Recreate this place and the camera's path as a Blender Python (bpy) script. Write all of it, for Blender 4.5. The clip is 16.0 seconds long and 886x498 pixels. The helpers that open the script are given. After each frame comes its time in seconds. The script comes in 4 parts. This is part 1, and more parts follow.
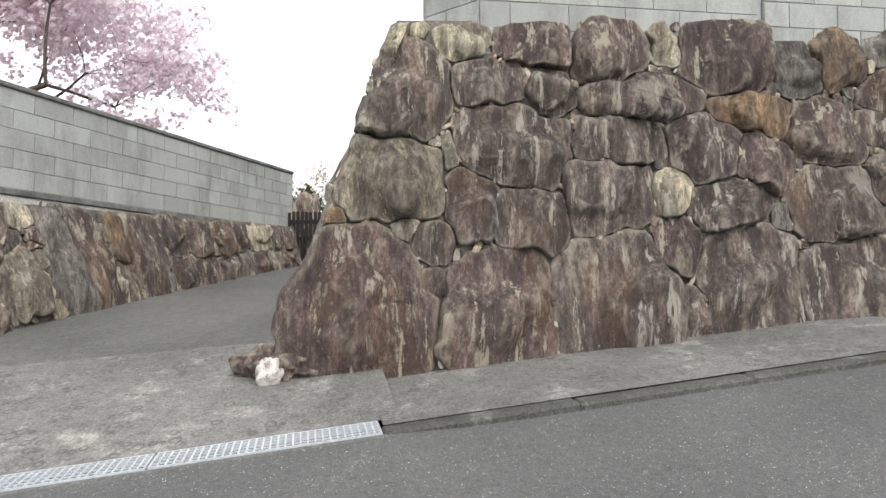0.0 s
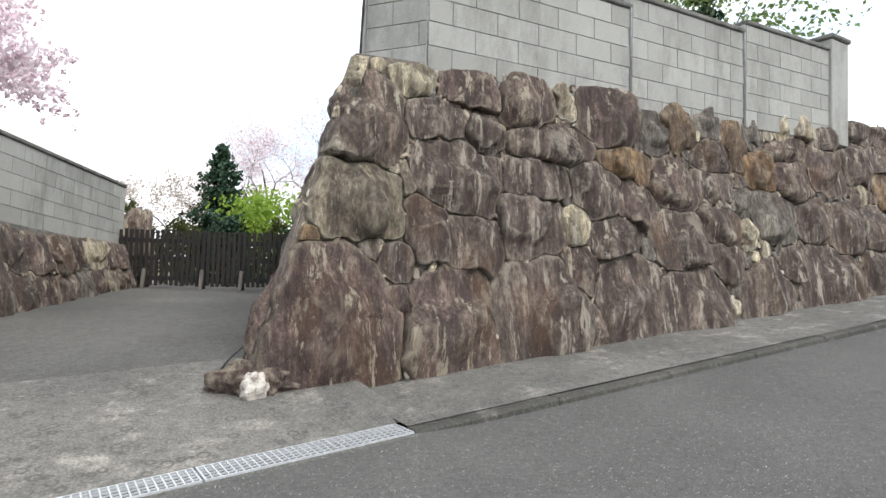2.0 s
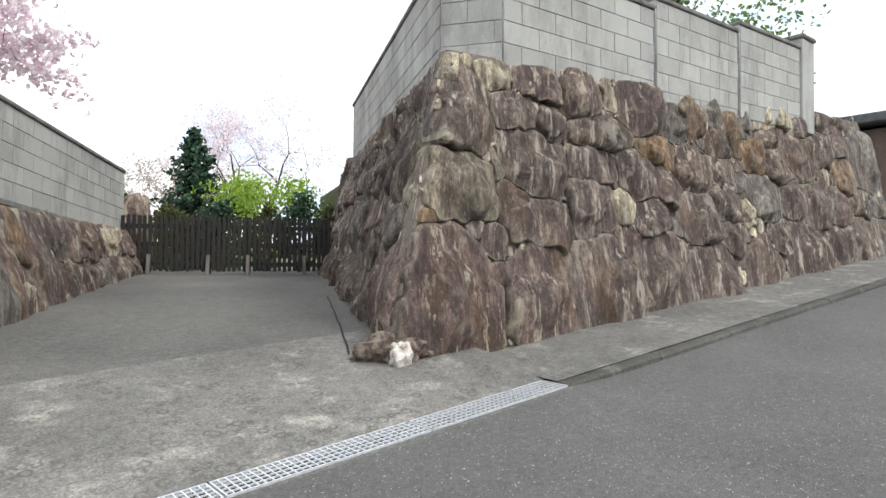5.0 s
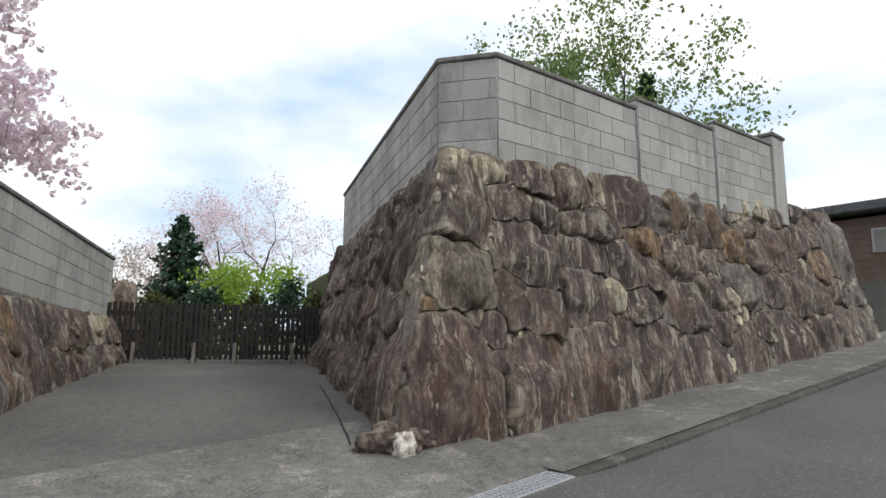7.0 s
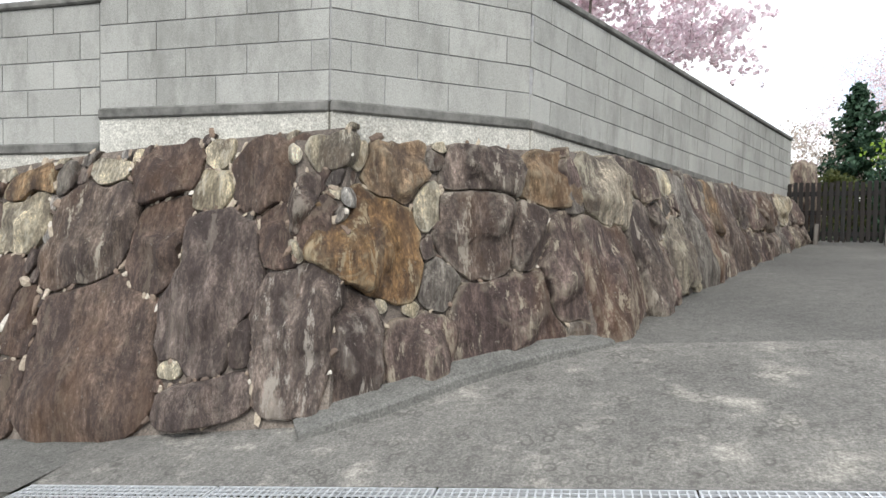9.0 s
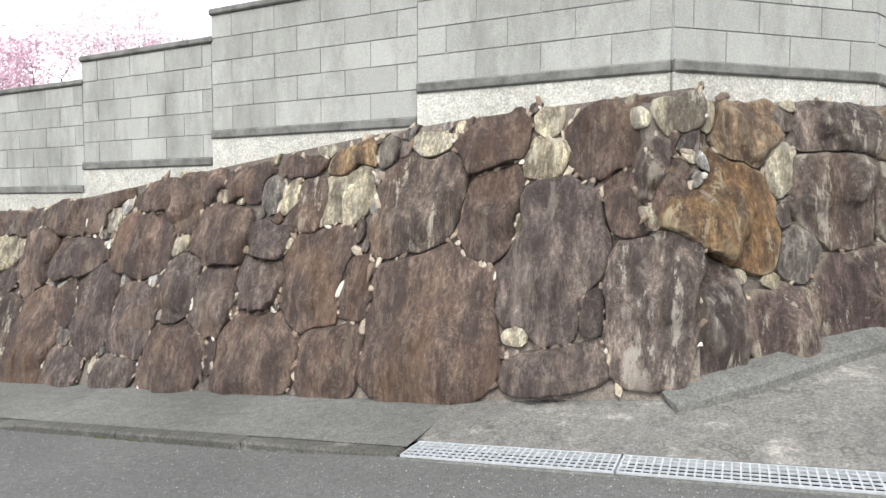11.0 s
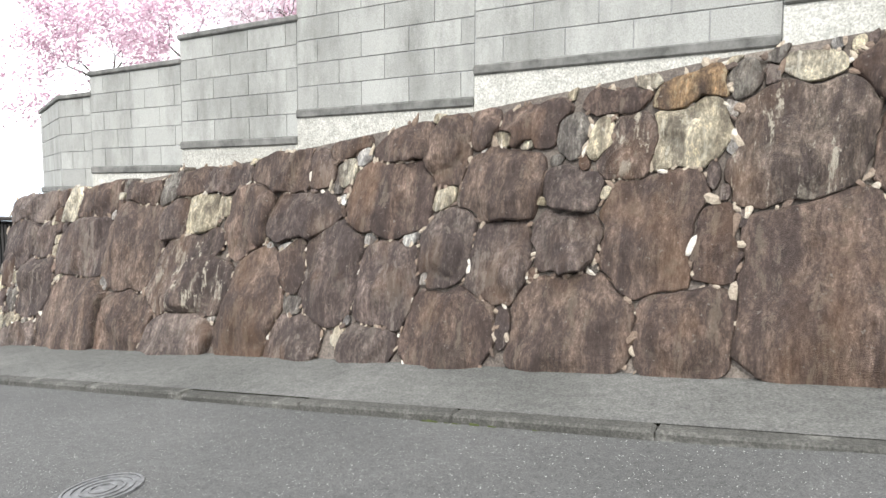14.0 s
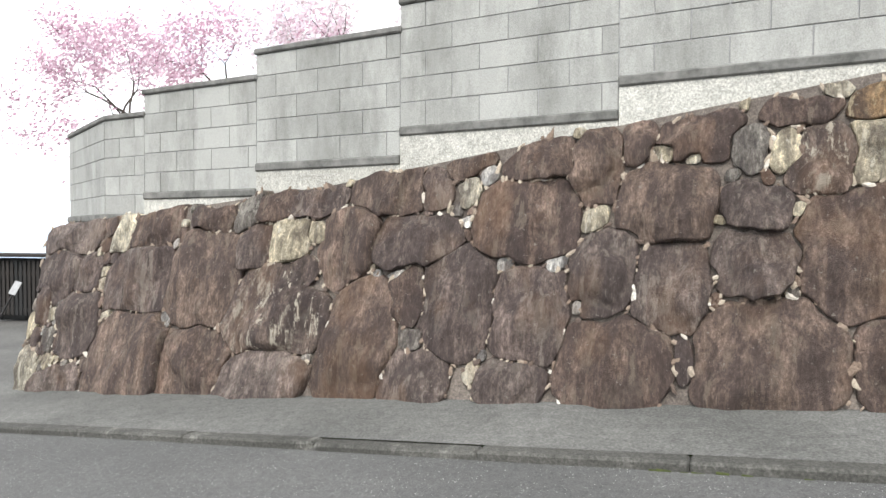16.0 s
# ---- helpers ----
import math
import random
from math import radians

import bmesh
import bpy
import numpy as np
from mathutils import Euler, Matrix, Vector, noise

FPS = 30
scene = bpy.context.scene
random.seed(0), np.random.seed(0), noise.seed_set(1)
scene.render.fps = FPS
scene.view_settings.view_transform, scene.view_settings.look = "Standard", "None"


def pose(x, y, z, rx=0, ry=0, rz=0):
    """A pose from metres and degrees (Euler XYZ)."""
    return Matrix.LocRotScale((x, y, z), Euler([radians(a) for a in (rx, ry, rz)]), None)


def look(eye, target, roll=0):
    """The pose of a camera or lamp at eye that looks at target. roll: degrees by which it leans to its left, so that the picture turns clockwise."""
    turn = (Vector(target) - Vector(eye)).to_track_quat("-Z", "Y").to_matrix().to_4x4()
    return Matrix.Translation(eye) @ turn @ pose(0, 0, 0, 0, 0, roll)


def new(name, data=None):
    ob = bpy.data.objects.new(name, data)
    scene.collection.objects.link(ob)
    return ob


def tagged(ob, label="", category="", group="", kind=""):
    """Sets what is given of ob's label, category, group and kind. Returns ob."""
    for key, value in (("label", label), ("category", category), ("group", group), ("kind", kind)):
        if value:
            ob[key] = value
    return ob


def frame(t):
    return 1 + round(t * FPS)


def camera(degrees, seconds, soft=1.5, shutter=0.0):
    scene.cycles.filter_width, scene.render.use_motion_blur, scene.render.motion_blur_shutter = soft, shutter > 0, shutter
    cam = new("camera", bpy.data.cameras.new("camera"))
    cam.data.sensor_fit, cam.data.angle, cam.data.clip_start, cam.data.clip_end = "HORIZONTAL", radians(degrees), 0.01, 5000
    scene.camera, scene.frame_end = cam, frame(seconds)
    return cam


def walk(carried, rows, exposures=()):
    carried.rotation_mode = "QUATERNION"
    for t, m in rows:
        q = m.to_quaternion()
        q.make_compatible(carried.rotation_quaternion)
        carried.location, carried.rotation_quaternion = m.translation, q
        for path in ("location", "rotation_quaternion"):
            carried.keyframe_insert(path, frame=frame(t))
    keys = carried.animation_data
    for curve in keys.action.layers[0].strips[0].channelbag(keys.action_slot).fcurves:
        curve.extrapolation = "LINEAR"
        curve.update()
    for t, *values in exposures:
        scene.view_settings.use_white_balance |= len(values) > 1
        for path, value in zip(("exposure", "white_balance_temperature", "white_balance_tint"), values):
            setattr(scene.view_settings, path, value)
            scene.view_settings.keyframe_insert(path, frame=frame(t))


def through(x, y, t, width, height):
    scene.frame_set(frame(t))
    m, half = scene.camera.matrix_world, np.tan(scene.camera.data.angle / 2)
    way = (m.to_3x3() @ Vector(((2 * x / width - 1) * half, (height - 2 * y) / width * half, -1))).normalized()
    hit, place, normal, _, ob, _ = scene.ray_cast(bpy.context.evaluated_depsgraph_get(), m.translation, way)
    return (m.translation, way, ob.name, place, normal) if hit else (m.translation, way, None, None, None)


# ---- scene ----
# ---- camera ----
cam = camera(69.12, 16.0)
ROWS = [
    (0.0, -0.400, -3.128, 0.923, 89.75, -0.48, -12.24),
    (0.5, -0.691, -3.127, 0.942, 89.76, -0.60, -17.48),
    (1.0, -1.099, -3.108, 0.910, 90.78, -1.28, -23.88),
    (1.5, -1.453, -3.056, 0.855, 92.10, -2.05, -28.16),
    (2.0, -1.763, -3.011, 0.828, 92.70, -1.59, -32.26),
    (2.5, -2.061, -2.909, 0.793, 92.70, -1.12, -37.04),
    (3.0, -2.342, -2.844, 0.776, 90.93, -1.35, -40.04),
    (3.5, -2.579, -2.736, 0.765, 90.38, -0.80, -41.21),
    (4.0, -2.810, -2.655, 0.760, 90.66, -0.70, -39.18),
    (6.5, -3.378, -2.596, 0.772, 94.16, -0.32, -41.16),
    (7.0, -3.361, -2.582, 0.771, 98.97, -0.33, -41.14),
    (7.9, -3.448, -2.602, 0.782, 93.64, -0.29, -20.37),
    (8.0, -3.477, -2.619, 0.792, 92.93, -1.21, -15.76),
    (8.5, -3.566, -2.587, 0.758, 90.36, -0.77, 0.89),
    (9.0, -3.704, -2.523, 0.751, 87.98, -0.84, 12.73),
    (9.5, -3.924, -2.546, 0.815, 84.73, -1.24, 22.07),
    (9.7, -4.040, -2.590, 0.782, 85.11, -0.84, 23.51),
    (11.8, -5.531, -2.876, 0.563, 86.66, 0.52, 25.64),
    (12.0, -5.670, -2.860, 0.527, 85.79, 1.01, 26.69),
    (12.5, -6.030, -2.868, 0.477, 83.11, 0.87, 29.11),
    (13.0, -6.368, -2.877, 0.464, 82.67, 0.01, 27.46),
    (13.5, -6.733, -2.922, 0.410, 83.83, -0.54, 27.17),
    (14.0, -7.086, -2.978, 0.367, 84.89, -0.31, 27.60),
    (14.5, -7.444, -3.057, 0.336, 85.39, -0.16, 27.69),
    (15.0, -7.791, -3.101, 0.297, 85.81, 0.51, 28.04),
    (15.5, -8.118, -3.120, 0.254, 86.42, 0.55, 27.04),
    (16.0, -8.408, -3.103, 0.232, 88.39, -0.15, 24.54),
]
walk(cam, [(t, pose(x, y, z, rx, ry, rz)) for t, x, y, z, rx, ry, rz in ROWS],
     exposures=[(0.0, 0.82), (1.0, 0.78), (2.0, 0.66), (2.7, 0.66), (3.5, 0.78), (4.0, 0.76), (6.5, 0.45), (7.0, 0.08), (7.5, -0.02), (7.8, 0.06), (8.2, 0.24), (8.7, 0.6), (9.5, 0.9), (12.0, 1.13), (14.5, 1.2), (16.0, 1.06)])

# ---- light: a bright, thinly clouded sky with a veiled sun ----
SUN_EL, SUN_AZ = 48, 165
world = bpy.data.worlds.new("sky")
scene.world = world
world.use_nodes = True
wn, wl = world.node_tree.nodes, world.node_tree.links
wn.clear()
sky = wn.new("ShaderNodeTexSky")
sky.sky_type, sky.sun_disc = "NISHITA", False
sky.sun_elevation, sky.sun_rotation = radians(SUN_EL), radians(SUN_AZ)
sky.dust_density, sky.ozone_density = 0.6, 4.0
tc = wn.new("ShaderNodeTexCoord")
mp = wn.new("ShaderNodeMapping")
mp.inputs["Scale"].default_value = (1.3, 1.3, 3.2)
mp.inputs["Location"].default_value = (0.4, 0.2, 0.1)
cn = wn.new("ShaderNodeTexNoise")
cn.inputs["Scale"].default_value, cn.inputs["Detail"].default_value = 1.6, 5.0
ramp = wn.new("ShaderNodeValToRGB")
ramp.color_ramp.elements[0].color = (0.12, 0.12, 0.12, 1)
ramp.color_ramp.elements[0].position, ramp.color_ramp.elements[1].position = 0.3, 0.5
mix = wn.new("ShaderNodeMixRGB")
mix.inputs[2].default_value = (11.5, 11.7, 12.0, 1)
bg = wn.new("ShaderNodeBackground")
bg.inputs["Strength"].default_value = 0.095
out = wn.new("ShaderNodeOutputWorld")
wl.new(tc.outputs["Generated"], mp.inputs["Vector"])
wl.new(mp.outputs[0], cn.inputs["Vector"])
wl.new(cn.outputs[0], ramp.inputs[0])
wl.new(ramp.outputs[0], mix.inputs[0])
veil = wn.new("ShaderNodeMixRGB")
veil.inputs[0].default_value, veil.inputs[2].default_value = 0.85, (5.0, 7.6, 10.6, 1)
wl.new(sky.outputs[0], veil.inputs[1])
wl.new(veil.outputs[0], mix.inputs[1])
wl.new(mix.outputs[0], bg.inputs[0])
wl.new(bg.outputs[0], out.inputs[0])
sun = new("sun", bpy.data.lights.new("sun", "SUN"))
sun.data.energy, sun.data.angle, sun.data.color = 1.35, radians(12), (1.0, 0.96, 0.9)
sa, se = radians(SUN_AZ), radians(SUN_EL)
sun.matrix_world = look(Vector((math.sin(sa) * math.cos(se), math.cos(sa) * math.cos(se), math.sin(se))) * 40, (0, 0, 0))


# ---- materials ----
class Mat:
    """A principled material with a few shorthand nodes."""

    def __init__(self, name, rough=0.85, metal=0.0):
        self.m = bpy.data.materials.new(name)
        self.m.use_nodes = True
        self.n, self.l = self.m.node_tree.nodes, self.m.node_tree.links
        self.b = self.n["Principled BSDF"]
        self.b.inputs["Roughness"].default_value = rough
        self.b.inputs["Metallic"].default_value = metal
        self.b.inputs["Specular IOR Level"].default_value = 0.3
        self.g = self.n.new("ShaderNodeNewGeometry")
        self.o = self.n.new("ShaderNodeObjectInfo")

    def noise(self, scale, detail=6.0, stretch=(1, 1, 1), rough=0.6, shift=False):
        mp = self.n.new("ShaderNodeMapping")
        mp.inputs["Scale"].default_value = stretch
        self.l.new(self.g.outputs["Position"], mp.inputs["Vector"])
        if shift:
            k = self.n.new("ShaderNodeVectorMath")
            k.operation = "SCALE"
            k.inputs["Scale"].default_value = 37.0
            cb = self.n.new("ShaderNodeCombineXYZ")
            for i in range(3):
                self.l.new(self.o.outputs["Random"], cb.inputs[i])
            self.l.new(cb.outputs[0], k.inputs[0])
            self.l.new(k.outputs[0], mp.inputs["Location"])
        t = self.n.new("ShaderNodeTexNoise")
        t.inputs["Scale"].default_value, t.inputs["Detail"].default_value = scale, detail
        t.inputs["Roughness"].default_value = rough
        self.l.new(mp.outputs[0], t.inputs["Vector"])
        return t.outputs[0]

    def cells(self, scale, kind="DISTANCE_TO_EDGE"):
        t = self.n.new("ShaderNodeTexVoronoi")
        t.feature = kind
        t.inputs["Scale"].default_value = scale
        self.l.new(self.g.outputs["Position"], t.inputs["Vector"])
        return t.outputs[0]

    def ramp(self, src, stops):
        r = self.n.new("ShaderNodeValToRGB")
        e = r.color_ramp.elements
        while len(e) < len(stops):
            e.new(0.5)
        for el, (p, c) in zip(e, stops):
            el.position = p
            el.color = (*c, 1) if isinstance(c, tuple) else (c, c, c, 1)
        self.l.new(src, r.inputs[0])
        return r.outputs[0]

    def mix(self, fac, a, b, mode="MIX"):
        x = self.n.new("ShaderNodeMixRGB")
        x.blend_type = mode
        for i, v in enumerate((fac, a, b)):
            if isinstance(v, (int, float)):
                x.inputs[i].default_value = v if i == 0 else (v, v, v, 1)
            elif isinstance(v, tuple):
                x.inputs[i].default_value = (*v, 1)
            else:
                self.l.new(v, x.inputs[i])
        return x.outputs[0]

    def done(self, colour, bump=None, strength=0.4, dist=0.01, rough=None):
        if isinstance(colour, tuple):
            self.b.inputs["Base Color"].default_value = (*colour, 1)
        else:
            self.l.new(colour, self.b.inputs["Base Color"])
        if bump is not None:
            k = self.n.new("ShaderNodeBump")
            k.inputs["Strength"].default_value, k.inputs["Distance"].default_value = strength, dist
            self.l.new(bump, k.inputs["Height"])
            self.l.new(k.outputs[0], self.b.inputs["Normal"])
        if rough is not None:
            self.l.new(rough, self.b.inputs["Roughness"])
        return self.m


def stone_material(name, dark, mid, light, pale, amount, streaks=0.8):
    """Schist with upright run-off streaks, lichen and pale veins."""
    k = Mat(name, 0.75)
    base = k.mix(k.ramp(k.noise(2.2, 8, (1, 1, 0.55), 0.65, True), [(0.3, 0.0), (0.7, 1.0)]), dark, mid)
    base = k.mix(k.ramp(k.o.outputs["Random"], [(0.0, 0.0), (0.5, 0.15), (1.0, 0.75)]), base, light)
    base = k.mix(0.6, base, k.ramp(k.noise(1.4, 3, (1, 1, 0.7), 0.5, True), [(0.3, 0.45), (0.5, 1.0), (0.7, 1.6)]), "MULTIPLY")
    grain = k.noise(38, 8, (1, 1, 0.35), 0.7)
    base = k.mix(0.75, base, k.ramp(grain, [(0.3, 0.2), (0.5, 0.9), (0.72, 2.1)]), "MULTIPLY")
    vein = k.noise(13, 9, (1, 1, 0.13), 0.75, True)
    base = k.mix(streaks, base, k.ramp(vein, [(0.36, 0.3), (0.5, 0.95), (0.64, 2.0)]), "MULTIPLY")
    fleck = k.noise(95, 5, (1, 1, 0.5), 0.8)
    base = k.mix(0.7, base, k.ramp(fleck, [(0.3, 0.45), (0.5, 1.0), (0.72, 2.1)]), "MULTIPLY")
    streak = k.ramp(k.noise(7.5, 6, (1, 1, 0.09), 0.6, True), [(0.42, 1.0), (0.62, 0.0)])
    base = k.mix(k.mix(0.7, 0.0, streak), base, (0.06, 0.044, 0.042))
    run = k.ramp(k.noise(9, 10, (1, 1, 0.12), 0.76, True), [(0.56, 0.0), (0.6, 1.0)])
    base = k.mix(k.mix(amount, 0.0, run), base, pale)
    rust = k.ramp(k.noise(1.7, 5, (1, 1, 0.5), 0.6, True), [(0.54, 0.0), (0.68, 1.0)])
    base = k.mix(k.mix(0.32, 0.0, rust), base, (0.24, 0.125, 0.055))
    lichen = k.ramp(k.noise(24, 6, (1, 1, 1), 0.75), [(0.625, 0.0), (0.66, 1.0)])
    base = k.mix(k.mix(0.8, 0.0, lichen), base, (0.36, 0.32, 0.27))
    patch = k.ramp(k.noise(3.4, 9, (1, 1, 0.4), 0.72, True), [(0.57, 0.0), (0.63, 1.0)])
    base = k.mix(k.mix(0.55 * amount, 0.0, patch), base, pale)
    worn = k.mix(1.0, k.ramp(k.g.outputs["Pointiness"], [(0.51, 0.0), (0.55, 1.0)]), k.ramp(k.noise(13, 7, (1, 1, 0.6), 0.75), [(0.4, 0.0), (0.6, 1.0)]), "MULTIPLY")
    base = k.mix(k.mix(0.7, 0.0, worn), base, pale)
    bump = k.mix(0.5, k.mix(0.5, k.noise(9, 10, (1, 1, 0.4), 0.75), vein), fleck)
    return k.done(base, bump, 1.0, 0.075)


STONE = {
    "b": stone_material("brown_stone", (0.12, 0.083, 0.073), (0.23, 0.165, 0.142), (0.27, 0.205, 0.175), (0.54, 0.47, 0.36), 0.9),
    "p": stone_material("purple_stone", (0.11, 0.083, 0.07), (0.2, 0.155, 0.128), (0.25, 0.2, 0.168), (0.52, 0.46, 0.38), 0.95),
    "g": stone_material("grey_stone", (0.15, 0.135, 0.115), (0.29, 0.26, 0.22), (0.33, 0.3, 0.26), (0.4, 0.37, 0.32), 0.6),
    "c": stone_material("cream_stone", (0.52, 0.44, 0.29), (0.76, 0.67, 0.49), (0.76, 0.7, 0.56), (0.78, 0.73, 0.6), 0.6, 0.5),
    "a": stone_material("amber_stone", (0.16, 0.095, 0.052), (0.33, 0.215, 0.115), (0.36, 0.26, 0.17), (0.46, 0.38, 0.27), 0.6),
    "t": stone_material("streaked_stone", (0.11, 0.078, 0.066), (0.24, 0.18, 0.145), (0.3, 0.24, 0.19), (0.56, 0.5, 0.4), 1.0),
    "l": stone_material("lichened_stone", (0.3, 0.25, 0.18), (0.5, 0.425, 0.32), (0.52, 0.46, 0.37), (0.58, 0.53, 0.4), 0.7, 0.6),
    "o": stone_material("orange_stone", (0.22, 0.12, 0.05), (0.45, 0.27, 0.12), (0.45, 0.3, 0.17), (0.6, 0.5, 0.33), 0.7),
    "r": stone_material("reddish_stone", (0.13, 0.09, 0.072), (0.23, 0.16, 0.125), (0.25, 0.18, 0.14), (0.36, 0.29, 0.22), 0.35, 0.5),
    "q": stone_material("plain_stone", (0.115, 0.085, 0.074), (0.2, 0.152, 0.13), (0.25, 0.198, 0.17), (0.42, 0.36, 0.3), 0.4, 0.55),
    "f": stone_material("flecked_stone", (0.12, 0.088, 0.075), (0.24, 0.185, 0.155), (0.3, 0.24, 0.2), (0.56, 0.5, 0.43), 0.95),
    "w": stone_material("white_stone", (0.45, 0.42, 0.37), (0.66, 0.63, 0.58), (0.66, 0.64, 0.6), (0.72, 0.7, 0.66), 0.5),
}

k = Mat("asphalt", 0.9)
speck = k.ramp(k.cells(85, "F1"), [(0.12, 1.0), (0.26, 0.0)])
rare = k.ramp(k.noise(45, 2), [(0.56, 0.0), (0.6, 1.0)])
col = k.mix(k.ramp(k.noise(0.9, 5), [(0.3, 0.0), (0.7, 1.0)]), (0.079, 0.078, 0.075), (0.105, 0.103, 0.099))
col = k.mix(0.8, col, k.ramp(k.noise(130, 4, (1, 1, 1), 0.8), [(0.28, 0.25), (0.5, 1.0), (0.75, 2.1)]), "MULTIPLY")
col = k.mix(0.5, col, k.ramp(k.noise(28, 6, (1, 1, 1), 0.75), [(0.3, 0.55), (0.7, 1.5)]), "MULTIPLY")
col = k.mix(k.mix(1.0, speck, rare, "MULTIPLY"), col, (0.62, 0.61, 0.58))
ASPHALT = k.done(col, k.noise(160, 4), 0.5, 0.006)


def concrete_material(name, dark, light, blot, blot_amount, gravel):
    k = Mat(name, 0.9)
    col = k.mix(k.ramp(k.noise(0.8, 7, (1, 1, 1), 0.65), [(0.32, 0.0), (0.68, 1.0)]), dark, light)
    col = k.mix(k.mix(blot_amount, 0.0, k.ramp(k.noise(3.2, 8, (1, 1, 1), 0.7), [(0.55, 0.0), (0.72, 1.0)])), col, blot)
    col = k.mix(0.7, col, k.ramp(k.noise(70, 6, (1, 1, 1), 0.75), [(0.3, 0.25), (0.5, 0.95), (0.72, 2.0)]), "MULTIPLY")
    col = k.mix(0.5, col, k.ramp(k.noise(14, 7, (1, 1, 1), 0.75), [(0.32, 0.55), (0.5, 1.0), (0.7, 1.5)]), "MULTIPLY")
    if gravel:
        ring = k.ramp(k.cells(13.0, "F1"), [(0.24, 0.0), (0.36, 1.0), (0.5, 0.0)])
        col = k.mix(k.mix(0.8, 0.0, k.mix(1.0, ring, k.ramp(k.noise(5, 4), [(0.45, 0.0), (0.6, 1.0)]), "MULTIPLY")), col, (0.07, 0.068, 0.06))
    return k.done(col, k.noise(45, 8, (1, 1, 1), 0.7), 0.55, 0.012)


APRON = concrete_material("rough_apron_concrete", (0.115, 0.111, 0.103), (0.185, 0.178, 0.163), (0.36, 0.34, 0.3), 0.8, True)
DRIVE = concrete_material("smooth_drive_concrete", (0.085, 0.083, 0.077), (0.135, 0.131, 0.121), (0.06, 0.058, 0.054), 0.5, False)
STRIP = concrete_material("verge_concrete", (0.09, 0.089, 0.082), (0.155, 0.152, 0.141), (0.08, 0.08, 0.075), 0.5, False)
PLASTER = concrete_material("footing_mortar", (0.4, 0.39, 0.35), (0.58, 0.57, 0.52), (0.25, 0.24, 0.21), 0.6, False)
MORTAR = concrete_material("dark_mortar", (0.09, 0.075, 0.065), (0.2, 0.17, 0.145), (0.35, 0.31, 0.25), 0.5, False)
KERB = concrete_material("stained_kerb_concrete", (0.045, 0.044, 0.038), (0.1, 0.097, 0.087), (0.3, 0.29, 0.26), 0.55, False)

k = Mat("concrete_block", 0.92)
col = k.mix(k.o.outputs["Random"], (0.31, 0.31, 0.29), (0.395, 0.395, 0.37))
col = k.mix(k.mix(0.75, 0.0, k.ramp(k.noise(2.2, 8, (1, 1, 0.35), 0.75), [(0.46, 0.0), (0.68, 1.0)])), col, (0.17, 0.17, 0.155))
col = k.mix(k.mix(0.35, 0.0, k.ramp(k.noise(4, 7, (1, 1, 0.3), 0.7), [(0.55, 0.0), (0.7, 1.0)])), col, (0.5, 0.5, 0.46))
col = k.mix(0.6, col, k.ramp(k.noise(110, 4, (1, 1, 1), 0.8), [(0.28, 0.5), (0.5, 1.0), (0.75, 1.5)]), "MULTIPLY")
BLOCK = k.done(col, k.noise(140, 4), 0.5, 0.006)
k = Mat("block_joint", 0.95)
JOINT = k.done(k.ramp(k.noise(20, 5), [(0.3, 0.27), (0.7, 0.43)]))
k = Mat("weathered_coping", 0.9)
col = k.mix(k.ramp(k.noise(6, 7, (1, 1, 1), 0.7), [(0.35, 0.0), (0.65, 1.0)]), (0.09, 0.09, 0.082), (0.22, 0.215, 0.2))
COPING = k.done(col, k.noise(60, 6), 0.5, 0.01)
k = Mat("galvanised_steel", 0.5, 0.5)
STEEL = k.done(k.ramp(k.noise(30, 5), [(0.3, (0.5, 0.52, 0.54)), (0.7, (0.68, 0.7, 0.72))]), k.noise(60, 3), 0.15, 0.003)
# near-black colour carries the shade under the grating; also colours the drive joint
k = Mat("drain_shade_and_joint", 0.95)
DRAIN_SHADE_JOINT = k.done(k.ramp(k.noise(9, 5), [(0.3, 0.01), (0.7, 0.03)]))
k = Mat("dark_stained_timber", 0.75)
TIMBER = k.done(k.mix(k.o.outputs["Random"], k.ramp(k.noise(12, 7, (1, 1, 0.08), 0.7), [(0.3, 0.012), (0.7, 0.035)]), (0.03, 0.025, 0.022)), k.noise(40, 5, (1, 1, 0.06)), 0.4, 0.006)
k = Mat("grey_post_timber", 0.85)
POST = k.done(k.ramp(k.noise(14, 7, (1, 1, 0.1), 0.7), [(0.3, (0.08, 0.07, 0.062)), (0.7, (0.2, 0.185, 0.165))]), k.noise(40, 5, (1, 1, 0.08)), 0.4, 0.006)
k = Mat("bark", 0.9)
BARK = k.done(k.ramp(k.noise(16, 7, (1, 1, 0.35), 0.7), [(0.3, (0.035, 0.028, 0.024)), (0.7, (0.12, 0.1, 0.085))]), k.noise(30, 6), 0.6, 0.02)


def leaf_material(name, a, b, through=0.35):
    k = Mat(name, 0.6)
    c = k.mix(k.g.outputs["Random Per Island"], a, b)
    k.done(c)
    tr = k.n.new("ShaderNodeBsdfTranslucent")
    k.l.new(c, tr.inputs[0])
    ms = k.n.new("ShaderNodeMixShader")
    ms.inputs[0].default_value = through
    k.l.new(k.b.outputs[0], ms.inputs[1])
    k.l.new(tr.outputs[0], ms.inputs[2])
    k.l.new(ms.outputs[0], k.n["Material Output"].inputs[0])
    return k.m


